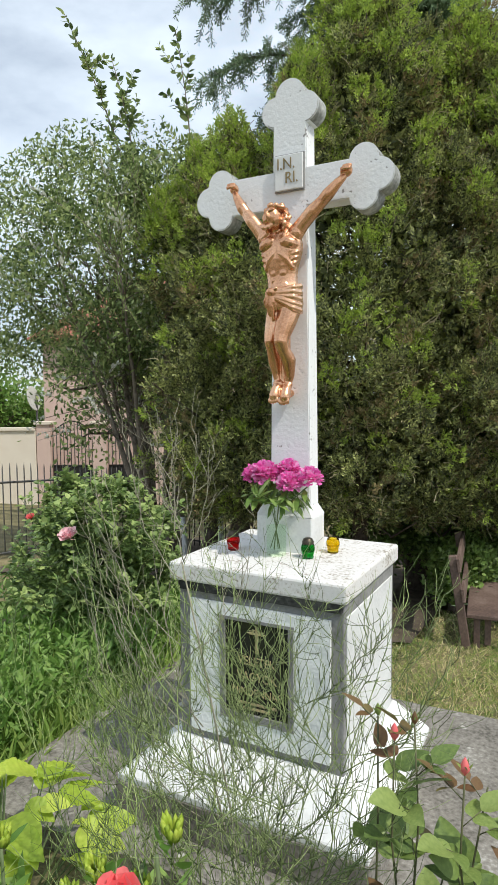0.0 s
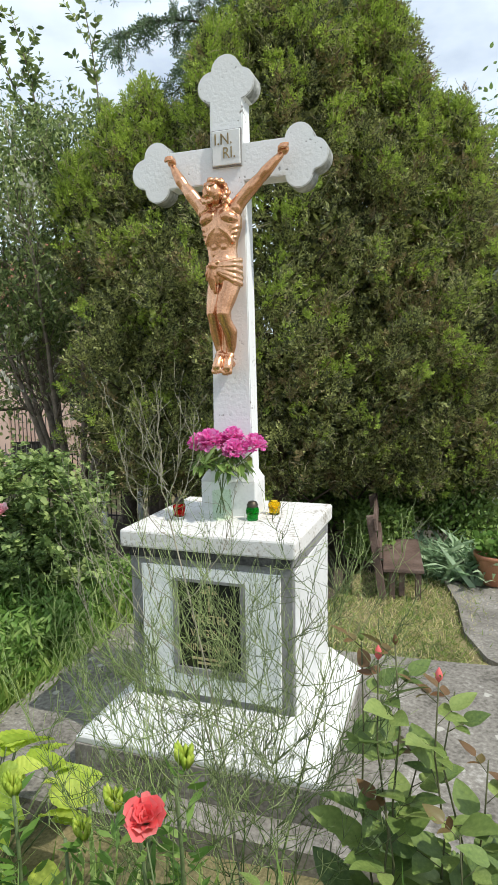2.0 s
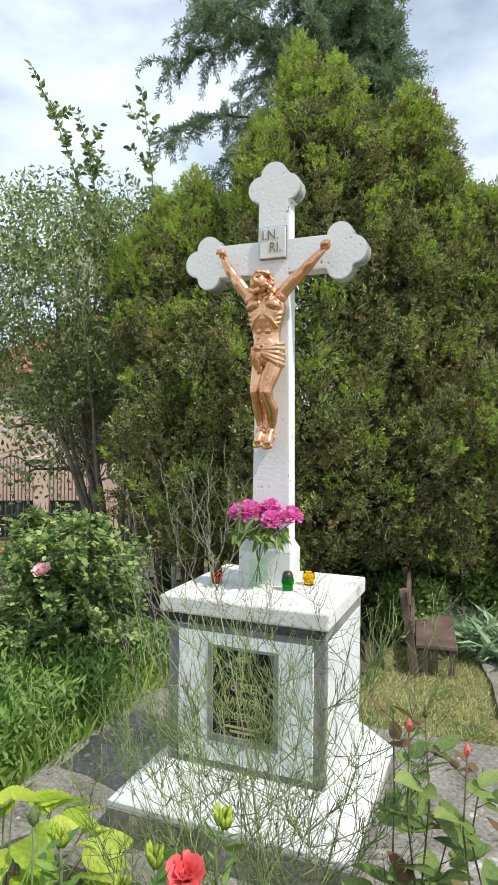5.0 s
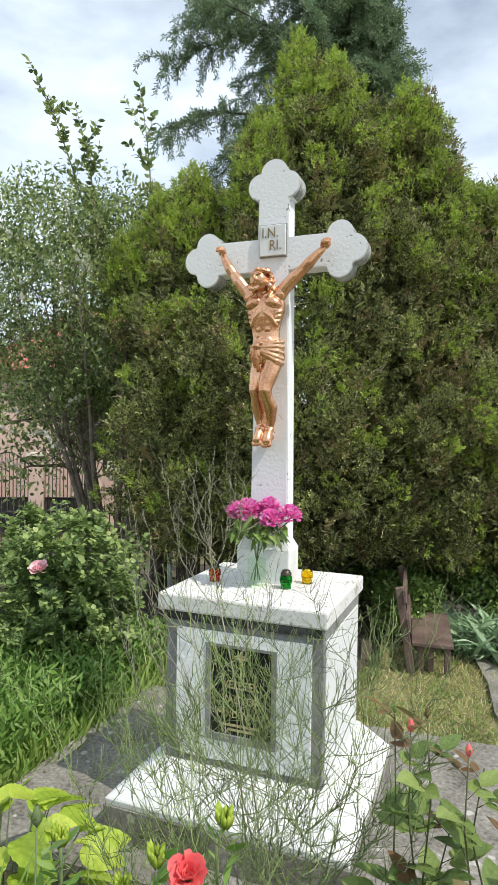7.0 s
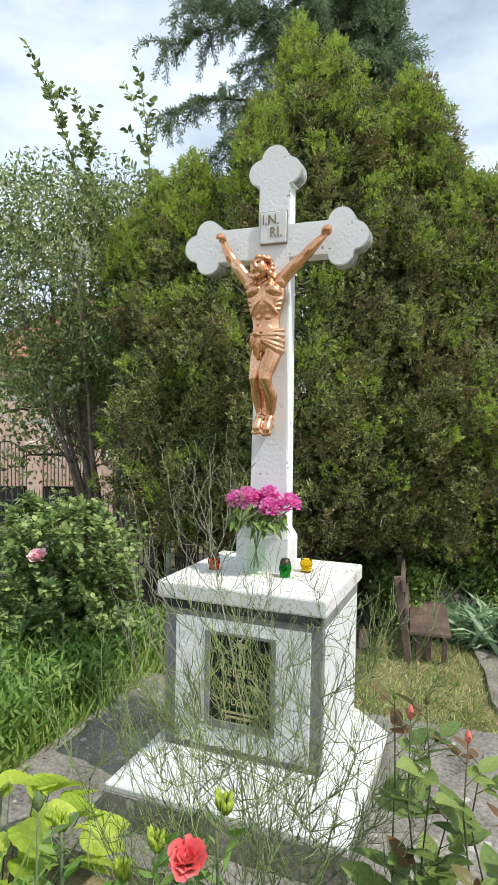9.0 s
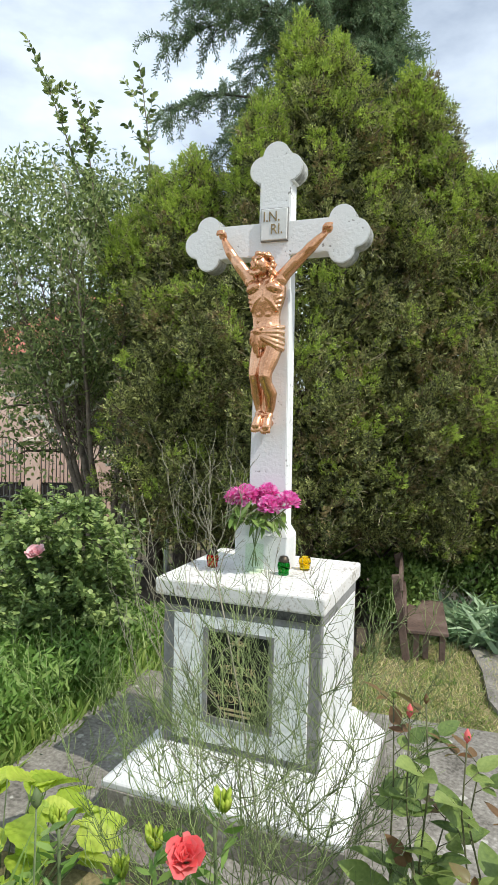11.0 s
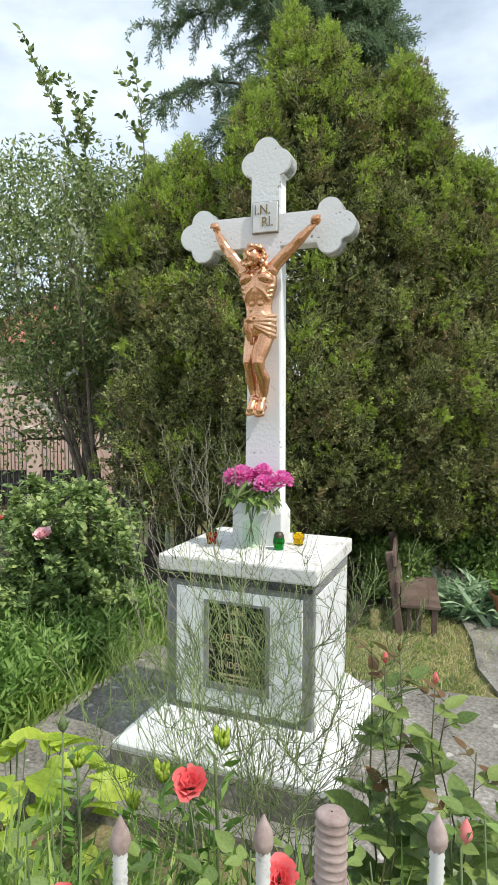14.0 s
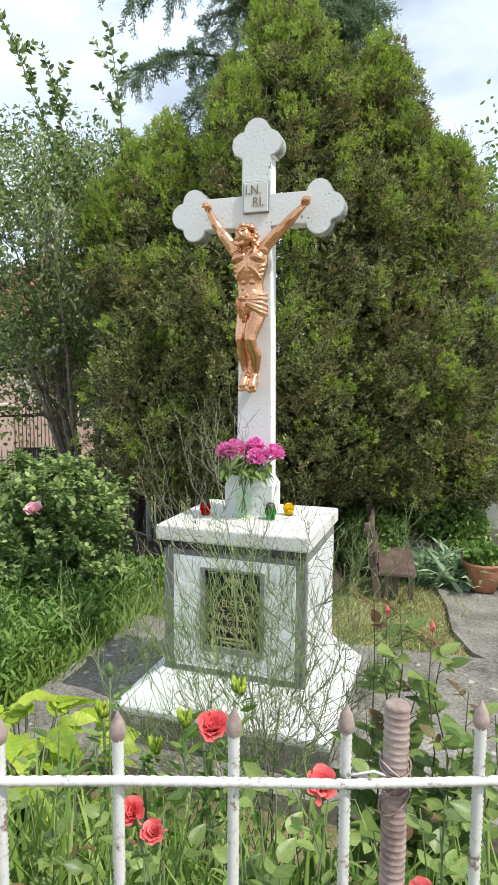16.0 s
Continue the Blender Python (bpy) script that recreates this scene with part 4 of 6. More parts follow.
def privet():
    r = np.random.default_rng(21)
    x0, y0 = -3.07, 3.35
    t = thing("privet_tree", (x0, y0, ground_z(x0, y0)), "loose multi-stemmed privet tree with small leaves and pale flowers", "tree")
    stems, twigs = [], []
    for i in range(9):
        a = r.uniform(0, 2 * math.pi)
        line = wander(r, (0.15 * math.cos(a), 0.15 * math.sin(a), 0), (0.11 * math.cos(a) - 0.05, 0.11 * math.sin(a), 1), r.uniform(3.2, 4.6), 9, 0.14)
        stems.append(tapered(line, 0.045, 0.008))
        for j in range(4, 10):
            for k in range(6):
                b = r.uniform(0, 2 * math.pi)
                tw = wander(r, line[j], (math.cos(b), math.sin(b), r.uniform(0.2, 1.9)), r.uniform(0.6, 1.3), 5, 0.5, (0, 0, 0.1))
                twigs.append(tapered(tw, 0.007, 0.002))
    shoots = []
    for base, tip in (((-0.15, 0, 3.2), (-1.10, -0.25, 6.28)), ((0.20, 0.1, 3.1), (0.34, -0.15, 5.75)), ((-0.30, -0.1, 3.3), (-0.47, -0.2, 5.65))):
        n = 9
        b, e = np.array(base), np.array(tip)
        shoots.append([(tuple(b + (e - b) * (i / n) + np.array([0.16, 0, 0]) * math.sin(math.pi * i / n)), 0.014 - 0.0012 * i) for i in range(n + 1)])
    for l in stems + shoots:
        tubes("stem", [l], PALEBARK, t, 6)
    stuff(tubes("twig_mass", twigs, PALEBARK, t, 3))
    P, D, S = along(r, twigs, 46, 0.052)
    v = unit(r.normal(size=(62000, 3))) * (r.uniform(0.25, 1, 62000) ** 0.5)[:, None]
    V = v * np.array([2.05, 1.15, 1.85]) + np.array([-0.80, -0.05, 3.30])
    clump = np.array([noise.noise((x * 2.3, y * 2.3, z * 2.3)) for x, y, z in V])
    V = V[(clump > -0.02 - 0.13 * (V[:, 0] > -0.6)) & (V[:, 2] < 4.85 + 0.3 * clump)]
    P, D, S = np.concatenate([P, V]), np.concatenate([D, r.normal(scale=0.8, size=V.shape) + np.array([0, -0.3, -0.7])]), np.concatenate([S, r.uniform(0.045, 0.085, len(V))])
    sel = ~((P[:, 2] < 2.35 - 1.1 * (P[:, 0] + 0.05).clip(0, 0.9) + 0.25 * np.sin(5 * P[:, 0])) & (r.uniform(size=len(P)) < 0.95))
    stuff(cloud("crown", P[sel], D[sel], S[sel], LEAFLET, PRIVET, t))
    spurs = []
    for l in shoots:
        for k in range(14):
            q = l[2 + k % 6][0]
            a = r.uniform(0, 2 * math.pi)
            spurs.append(tapered(wander(r, q, (math.cos(a), math.sin(a), 0.9), r.uniform(0.18, 0.5), 4, 0.3, (0, 0, 0.3)), 0.004, 0.0015))
    stuff(tubes("spur_mass", spurs, PALEBARK, t, 3))
    P, D, S = along(r, shoots, 120, 0.085, 0.6, -0.05, 0.25)
    p2, d2, s2 = along(r, spurs, 26, 0.075, 0.65, 0.0, 0.05)
    P, D, S = np.concatenate([P, p2]), np.concatenate([D, d2]), np.concatenate([S, s2])
    stuff(cloud("shoot_foliage", P, D, S, OVAL, PRIVET, t))
    P, D, S = along(r, twigs[::2], 20, 0.046, 0.6, 0.6, 0.7)
    stuff(cloud("blossom", P, D, S, OVAL, WHITEFLOWER, t, label="tiny off-white flowers"))


def cedar():
    r = np.random.default_rng(31)
    x0, y0 = -1.2, 6.2
    t = thing("cedar_tree", (x0, y0, ground_z(x0, y0)), "tall blue-green cedar with drooping branch tips", "tree")
    H, base = 10.8, ground_z(x0, y0)
    tubes("trunk", [tapered([(0, 0, z) for z in np.linspace(0, H, 8)], 0.17, 0.02)], BARK, t, 8)
    limbs, shoots = [], []
    for i in range(52):
        z = 5.45 + 5.0 * i / 52
        a = i * 2.399 + r.uniform(-0.2, 0.2)
        west = 0.5 - 0.5 * math.cos(a)
        ln = (1.05 + 2.3 * west - 0.24 * (z - 5.5)) * r.uniform(0.75, 1.08)
        line = wander(r, (0, 0, z), (math.cos(a), math.sin(a), 0.42), ln, 9, 0.18, (0, 0, -0.85))
        limbs.append(tapered(line, 0.030, 0.004))
        for j in range(2, 10):
            for s in (-1, 1, -1, 1):
                b = a + s * r.uniform(0.3, 1.2)
                p = np.array(line[j]) + (np.array(line[j - 1]) - np.array(line[j])) * r.uniform()
                tw = wander(r, p, (math.cos(b), math.sin(b), r.uniform(-0.25, 0.15)), r.uniform(0.35, 0.85) * (1.15 - 0.05 * j), 6, 0.25, (0, 0, -0.7))
                shoots.append(tapered(tw, 0.005, 0.002))
                for k in range(2):
                    m = int(r.integers(1, 6))
                    c = b + r.uniform(-1.2, 1.2)
                    shoots.append(tapered(wander(r, tw[m], (math.cos(c), math.sin(c), r.uniform(-0.9, -0.1)), r.uniform(0.15, 0.4), 4, 0.2, (0, 0, -0.9)), 0.003, 0.0015))
    for l in limbs:
        tubes("limb", [l], BARK, t, 5)
    stuff(tubes("twig_mass", shoots, BARK, t, 3))
    tuft = []
    for q in range(4):
        v = [(0, 0, 0)]
        for k in range(6):
            e, w = r.uniform(0.35, 1.0), k * 1.05 + r.uniform(-0.3, 0.3)
            tip = np.array([math.cos(w) * e, 1.1 - 0.5 * e, math.sin(w) * e]) * r.uniform(0.8, 1.1)
            off = np.cross(tip, r.normal(size=3))
            off = 0.11 * off / np.linalg.norm(off)
            v += [tuple(tip - off), tuple(tip + off)]
        tuft.append(v)
    tuft = (np.array(tuft), [(0, 1 + 2 * k, 2 + 2 * k) for k in range(6)])
    P, D, S = [], [], []
    for path in shoots + limbs:
        a = np.array([q[0] for q in path])
        ln = np.linalg.norm(np.diff(a, axis=0), axis=1).sum()
        n = max(4, int(ln / 0.030))
        for k in range(n):
            u = (k + 0.5) / n * (len(a) - 1)
            i = min(int(u), len(a) - 2)
            P.append(a[i] + (a[i + 1] - a[i]) * (u - i))
            D.append(unit(a[i + 1] - a[i]) + np.array([0, 0, 0.25]) + r.normal(scale=0.25, size=3))
            S.append(r.uniform(0.050, 0.080))
    stuff(cloud("needle_mass", P, D, S, tuft, DEODAR, t))


def broadleaf(name, at, height, spread, label, seed, n=2600, size=0.14, mat=None):
    r = np.random.default_rng(seed)
    t = thing(name, (*at, ground_z(*at)), label, "tree", "distant trees")
    tubes("trunk", [tapered([(0, 0, z) for z in np.linspace(0, height * 0.7, 6)], 0.16, 0.05)], BARK, t, 7)
    limbs = [tapered(wander(r, (0, 0, height * r.uniform(0.3, 0.6)), (*r.normal(size=2), 0.6), spread * r.uniform(0.7, 1.1), 6, 0.4), 0.05, 0.01) for _ in range(22)]
    for l in limbs:
        tubes("limb", [l], BARK, t, 4)
    blobs = [np.array(l[k][0]) for l in limbs for k in (3, 4, 5, 6)]
    P = np.concatenate([b + r.normal(scale=spread * 0.16, size=(n // len(blobs) + 1, 3)) for b in blobs])
    D = r.normal(size=P.shape) + np.array([0, 0, 0.4])
    stuff(cloud("crown", P, D, r.uniform(0.6, 1.2, len(P)) * size, OVAL, mat or PRIVET, t))


privet()
cedar()
for k, (x, y, h, s) in enumerate(((-2.0, 4.6, 2.2, 0.8), (-1.3, 4.4, 2.3, 0.8), (-0.4, 4.2, 2.0, 0.9), (0.3, 4.6, 1.5, 0.6), (-0.9, 3.9, 1.3, 0.7), (0.0, 3.95, 1.0, 0.5), (0.25, 3.22, 0.80, 0.32), (-2.75, 4.55, 2.1, 0.8), (-3.3, 4.8, 1.9, 0.75), (-2.3, 4.75, 1.7, 0.7), (0.98, 3.85, 1.0, 0.42))):
    broadleaf("shrub", (x, y), h, s, "dark leafy shrub under and behind the thujas", 45 + k, 7000, 0.052, ROSELEAF)
broadleaf("broadleaf_tree", (2.5, 11.0), 8.9, 2.7, "fresh green broad-leaved tree beyond the garden wall", 41, 14000, 0.13, ROSELEAF)
broadleaf("broadleaf_tree", (-16.2, 12.3), 3.4, 1.9, "light green tree beside the house", 42, 6000, 0.17, WEED)
broadleaf("broadleaf_tree", (-6.2, 7.2), 5.2, 1.9, "leafy tree behind the privet", 43, 7000, 0.12, PRIVET)


# ---- low plants ----
def asparagus():
    r = np.random.default_rng(51)
    t = thing("asparagus_plant", (0.50, -1.35, -0.06), "airy leafless asparagus plant with thin green branching stems", "plant")

    def brush(line, first, per, low, high, lean, forks=3, curl=0.5):
        for j in range(first, len(line)):
            d = unit(np.array(line[j]) - np.array(line[j - 1]))
            for k in range(per):
                side = unit(np.cross(d, r.normal(size=3)))
                tw = wander(r, line[j], d * 0.8 + side * r.uniform(0.4, 1.0), r.uniform(low, high), 5, 0.34, (0.1 * lean, 0, curl))
                yield tapered(tw, 0.00105, 0.0006)
                for q in range(forks):
                    m = r.integers(1, 5)
                    e = unit(np.array(tw[m]) - np.array(tw[m - 1]))
                    s2 = unit(np.cross(e, r.normal(size=3)))
                    yield tapered(wander(r, tw[m], e + s2 * r.uniform(0.4, 0.8), r.uniform(0.04, 0.11), 3, 0.2, (0, 0, 0.4)), 0.0007, 0.0004)

    fine, fresh = [], []
    for i in range(15):
        u = i / 14
        lean = -0.24 + 0.44 * u + r.normal(scale=0.04)
        ln = r.uniform(1.02, 1.34)
        main = wander(r, (r.normal(scale=0.10), r.normal(scale=0.07), 0), (lean * 0.7, r.normal(scale=0.10), 1), ln, 12, 0.14, (0.5 * lean, 0, 0))
        tubes("stem", [tapered(main, 0.0024, 0.0008)], TWIG, t, 4)
        for k in range(10):
            p = main[int(round(5.2 + 5.8 * k / 9))]
            a = r.uniform(-0.75, 0.75) + (math.pi if r.uniform() < 0.55 - 0.45 * lean else 0)
            arc = wander(r, p, (math.cos(a), 0.8 * math.sin(a), r.uniform(0.35, 0.75)), r.uniform(0.22, 0.48) * (1.12 - 0.045 * k), 8, 0.30, (0, 0, 1.3))
            green = arc[-1][0] < -0.18
            tubes("branch", [tapered(arc, 0.0015, 0.0007)], FRESHTWIG if green else TWIG, t, 3)
            (fresh if green else fine).extend(brush(arc, 3, 2, 0.035, 0.10, 0, 1, 0.9))
    stuff(tubes("fine_growth", fine, TWIG, t, 3))
    # green stems that arch out over the paving
    for i in range(5):
        lean = r.uniform(-0.24, -0.10)
        main = wander(r, (r.normal(scale=0.08) - 0.03, r.normal(scale=0.08) + 0.04, 0), (lean * 0.7, r.uniform(-0.08, 0.25), 1), r.uniform(1.15, 1.45), 10, 0.16, (0.8 * lean, 0, 0.0))
        tubes("stem", [tapered(main, 0.0021, 0.0008)], FRESHTWIG, t, 4)
        fresh.extend(brush(main, 5, 3, 0.05, 0.13, lean, 1, 0.9))
    stuff(tubes("fresh_growth", fresh, FRESHTWIG, t, 3, "fresh green shoots"))
    # one pale dry branching stem that rises past the pedestal
    dry = []
    upper = (((-0.19, 0.0, 1.72), 1.0), ((-0.31, 0.0, 1.68), 0.97), ((-0.10, 0.02, 1.68), 1.0), ((-0.14, 0.03, 1.70), 1.04), ((-0.255, 0.04, 1.60), 1.05), ((-0.41, 0.0, 1.60), 0.86), ((-0.01, 0.05, 1.52), 0.84), ((-0.36, 0.0, 1.42), 0.78), ((-0.24, 0.02, 1.70), 1.06))
    lower = (((-0.44, 0.0, 1.50), 1.0), ((-0.42, 0.04, 1.40), 0.95), ((-0.36, 0.0, 1.56), 1.02), ((-0.48, 0.03, 1.32), 0.9), ((-0.32, -0.03, 1.32), 0.85), ((-0.40, -0.02, 1.24), 0.8), ((-0.28, 0.05, 1.48), 1.0))
    for fork, tips in ((np.array((-0.165, 0.0, 1.42)), upper), (np.array((-0.13, 0.02, 1.02)), lower)):
        trunk = [tuple(fork * (k / 8) + np.array([0.06, 0, 0]) * math.sin(math.pi * k / 8)) for k in range(9)]
        tubes("arching_stem", [tapered(trunk, 0.0028, 0.0019)], DRYTWIG, t, 5)
        for tip, at in tips:
            b, e = np.array((fork[0], fork[1], fork[2] * at)), np.array(tip)
            m = np.array([e[0] * 0.85 + b[0] * 0.15, e[1], b[2] * 0.72 + e[2] * 0.28])
            line = []
            for k in range(10):
                s = k / 9
                line.append(tuple(b * (1 - s) ** 2 + m * 2 * s * (1 - s) + e * s * s + r.normal(scale=0.003, size=3)))
            tubes("arching_stem", [tapered(line, 0.0016, 0.0007)], DRYTWIG, t, 4)
            dry.extend(brush(line, 2, 1, 0.03, 0.11, -0.1, 1, 1.2))
    stuff(tubes("dry_growth", dry, DRYTWIG, t, 3, "dry grey-green shoots"))


def rose_head(parent, at, size, material, facing=(0, -0.4, 1), seed=0, name="flower"):
    r = np.random.default_rng(seed)
    P, D, S, F = [], [], [], []
    f = unit(np.array(facing, float))
    u = unit(np.cross(f, (0.3, 1, 0.2)))
    w = np.cross(f, u)
    for ring, (n, out, ln, rad) in enumerate(((4, 0.12, 0.50, 0.05), (5, 0.35, 0.58, 0.10), (6, 0.75, 0.64, 0.14), (7, 1.25, 0.66, 0.15))):
        for k in range(n):
            a = 2 * math.pi * (k + 0.37 * ring) / n + r.uniform(-0.15, 0.15)
            s = u * math.cos(a) + w * math.sin(a)
            P.append(np.array(at) + s * rad * size * 0.7)
            D.append(unit(f + s * out))
            S.append(size * ln * r.uniform(0.9, 1.1))
            F.append(-s + f * 0.6 if ring < 3 else f)
    ob = cloud(name, P, D, S, PETAL, material, parent, np.array(F))
    return ob


def compound(r, lines, per, size):
    """Rose leaves: five leaflets on a stalk."""
    P, D, S = [], [], []
    p0, d0, s0 = along(r, lines, per, size, 0.75, 0.25, 0.25)
    for p, d, s in zip(p0, d0, s0):
        side = unit(np.cross(d, r.normal(size=3) * 0.3 + np.array([0, 0, 1])))
        for t, k, q in ((0.9, -1, 0.85), (0.9, 1, 0.85), (1.6, -1, 0.95), (1.6, 1, 0.95), (2.3, 0, 1.1)):
            P.append(p + d * s * t * 0.6)
            D.append(unit(d * (0.6 if k else 1) + side * k * 0.9 + np.array([0, 0, -0.12])))
            S.append(s * q)
    return np.array(P), np.array(D), np.array(S)


def rose_bush(name, at, tops, label, seed, leaf=0.045, per=9, heads=(), buds=(), red=0, mat=None, wood=None):
    r = np.random.default_rng(seed)
    t = thing(name, at, label, "rose bush", "roses")
    canes = []
    for tip in tops:
        e = np.array(tip) - np.array(at)
        b = np.array([e[0] * (0.8 if wood else 0.25) + r.normal(scale=0.02 if wood else 0.05), e[1] * 0.25 + r.normal(scale=0.05), 0])
        n = 7
        line = [tuple(b + (e - b) * (i / n) + r.normal(scale=0.012, size=3) * (0 < i < n)) for i in range(n + 1)]
        canes.append(tapered(line, 0.0042 if wood else 0.0034, 0.0016))
    side = [tapered(wander(r, c[r.integers(2, 7)][0], (*r.normal(size=2), r.uniform(0.3, 1.0)), r.uniform(0.12, 0.3), 3, 0.3), 0.003, 0.0018) for c in canes for _ in range(3)]
    if wood or len(tops) < 12:
        side = []
    for l in canes + side:
        tubes("cane", [l], wood or STEM, t, 5)
    P, D, S = compound(r, canes + side, per, leaf)
    if len(tops) < 12:
        keep = [P[:0]], [D[:0]], [S[:0]]
        stalks = []
        for c in canes:
            a = np.array([q[0] for q in c])
            for k in range(per):
                u = (0.42 + 0.56 * k / (per - 1) + r.uniform(-0.03, 0.02)) * (len(a) - 1)
                i = min(int(u), len(a) - 2)
                p, tg = a[i] + (a[i + 1] - a[i]) * (u - i), unit(a[i + 1] - a[i])
                ang = k * 2.4 + r.uniform(-0.4, 0.4)
                d = unit(np.array([math.cos(ang), math.sin(ang), 0.35]) + tg * 0.4)
                s = leaf * (1.0 - (0.56 if wood else 0.45) * k / (per - 1)) * r.uniform(0.85, 1.15)
                sd = unit(np.cross(d, (0, 0, 1)))
                if wood:
                    stalks.append([(tuple(p), 0.0013), (tuple(p + d * s * 0.72), 0.0009)])
                for tt, q, m in (((0.40, -1, 0.75), (0.40, 1, 0.75), (0.70, 0, 1.1)) if wood else ((0.5, -1, 0.8), (0.5, 1, 0.8), (1.0, 0, 1.1))):
                    keep[0].append((p + d * s * tt)[None])
                    keep[1].append(unit(d * (0.7 if q else 1) + sd * q * 0.9 + np.array([0, 0, -0.1]))[None])
                    keep[2].append(np.array([s * m]))
        P, D, S = (np.concatenate(x) for x in keep)
        for l in stalks:
            tubes("leaf_stalk", [l], wood, t, 4)
    up = np.tile(np.array([0, 0, 1.0]), (len(P), 1))
    cut = np.arange(len(P)) // (3 if len(tops) < 12 else 5) % 7 >= 7 - red
    if wood:
        cut = np.arange(len(P)) // 3 % per >= per - 1
    if len(P) < 420:
        leaf_parts("leaf", P[~cut], D[~cut], S[~cut], ROSE_FINE, mat or ROSELEAF, t, up[~cut])
        leaf_parts("young_leaf", P[cut], D[cut], S[cut] * 0.8, ROSE_FINE, REDLEAF, t, up[cut])
    else:
        stuff(cloud("foliage", P[~cut], D[~cut], S[~cut], BROAD, mat or ROSELEAF, t, up[~cut]))
        if cut.any():
            stuff(cloud("young_foliage", P[cut], D[cut], S[cut], BROAD, REDLEAF, t, up[cut], "reddish young leaves"))
    for i, (p, size, mt) in enumerate(heads):
        q = np.array(p) - np.array(at)
        rose_head(t, q, size, mt, (0.1, -0.55, 0.85), seed * 10 + i)
        lathe("calyx", [(0.001, -0.018), (0.008, -0.012), (0.010, 0.0), (0.004, 0.012)], STEM, t, 8, at=tuple(q + np.array([0, 0, -0.004])))
    for i, (p, size, mt) in enumerate(buds):
        q = tuple(np.array(p) - np.array(at))
        b = lathe("bud", [(0.0008, -0.2 * size), (0.30 * size, 0.15 * size), (0.34 * size, 0.4 * size), (0.2 * size, 0.8 * size), (0.0008, 1.1 * size)], mt, t, 8, at=q)
        cloud("calyx", np.tile(q, (5, 1)), np.array([[math.cos(k * 1.26), math.sin(k * 1.26), 1.4] for k in range(5)]), np.full(5, size * 1.0), LANCE, ROSELEAF, b)
    return t


asparagus()
GZ = -0.06
rose_bush("rose_bush", (0.95, -1.45, GZ), [(0.800, -1.42, 1.15), (0.838, -1.45, 1.13), (0.870, -1.44, 1.16), (0.955, -1.45, 1.10), (0.985, -1.40, 1.06), (1.05, -1.44, 0.95), (0.92, -1.36, 0.90), (0.86, -1.50, 0.86), (1.00, -1.52, 0.84), (1.12, -1.40, 0.88)],
          "sparse rose bush with large light green leaves and red buds", 61, 0.118, 10,
          (), (((0.838, -1.45, 1.135), 0.024, CORAL), ((0.800, -1.42, 1.155), 0.018, BUSHLEAF), ((0.870, -1.44, 1.165), 0.018, REDLEAF), ((0.955, -1.45, 1.105), 0.024, CORAL)), 1, BUSHLEAF, CANE)
rose_bush("rose_bush", (0.45, -1.80, GZ), [(0.45, -1.72, 0.85), (0.38, -1.86, 0.74), (0.52, -1.82, 0.70)],
          "rose bush with one open coral-red rose in the flower bed", 62, 0.045, 5, (((0.450, -1.715, 0.885), 0.064, CORAL),), (), 0)
rose_bush("rose_bush", (0.62, -2.30, GZ), [(0.55, -2.29, 1.05), (0.60, -2.30, 1.02), (0.70, -2.25, 0.98), (0.52, -2.22, 1.00)],
          "rose bush with two coral-red roses close behind the fence", 63, 0.036, 5, (((0.545, -2.295, 1.085), 0.036, CORAL), ((0.585, -2.30, 1.065), 0.032, CORAL)), (), 2)
rose_bush("rose_bush", (0.86, -2.18, GZ), [(0.83, -2.2, 1.11), (0.78, -2.1, 1.0), (0.93, -2.12, 1.02)],
          "rose bush with a large coral-red rose behind the rusty post", 64, 0.042, 5, (((0.82, -2.2, 1.128), 0.042, CORAL),), (), 0)
rose_bush("rose_bush", (1.10, -2.12, GZ), [(1.04, -2.14, 1.20), (1.12, -2.0, 1.12), (1.18, -2.05, 1.10), (1.0, -2.05, 1.05)],
          "rose bush with opening salmon buds and large leaves", 65, 0.044, 5, (((0.975, -2.3, 1.08), 0.028, CORAL),), (((1.046, -2.147, 1.21), 0.026, CORAL), ((1.10, -1.9, 1.09), 0.034, CORAL)), 2)
rose_bush("rose_bush", (0.36, -2.05, GZ), [(0.36, -2.05, 1.16), (0.29, -2.0, 0.98), (0.25, -2.02, 0.92)],
          "slim rose with a closed green bud and reddish leaves", 66, 0.040, 4, (), (((0.36, -2.05, 1.165), 0.026, STEM),), 3)
r_tops = [(-1.95 + 0.62 * math.cos(k * 2.4) * math.sqrt(k / 26), 0.95 + 0.50 * math.sin(k * 2.4) * math.sqrt(k / 26), 1.22 - 0.010 * k) for k in range(27)]
r_tops += [(-1.90 + 0.66 * math.cos(k * 2.4), 0.85 + 0.55 * math.sin(k * 2.4), 0.42 + 0.032 * k) for k in range(18)]
rose_bush("rose_bush", (-1.98, 0.95, GZ), r_tops, "large rose bush with a single pale pink rose", 67, 0.040, 26,
          (((-1.66, 0.37, 0.865), 0.10, PINK), ((-2.30, 0.66, 0.88), 0.05, CORAL)), (), 0, ROSELIGHT)


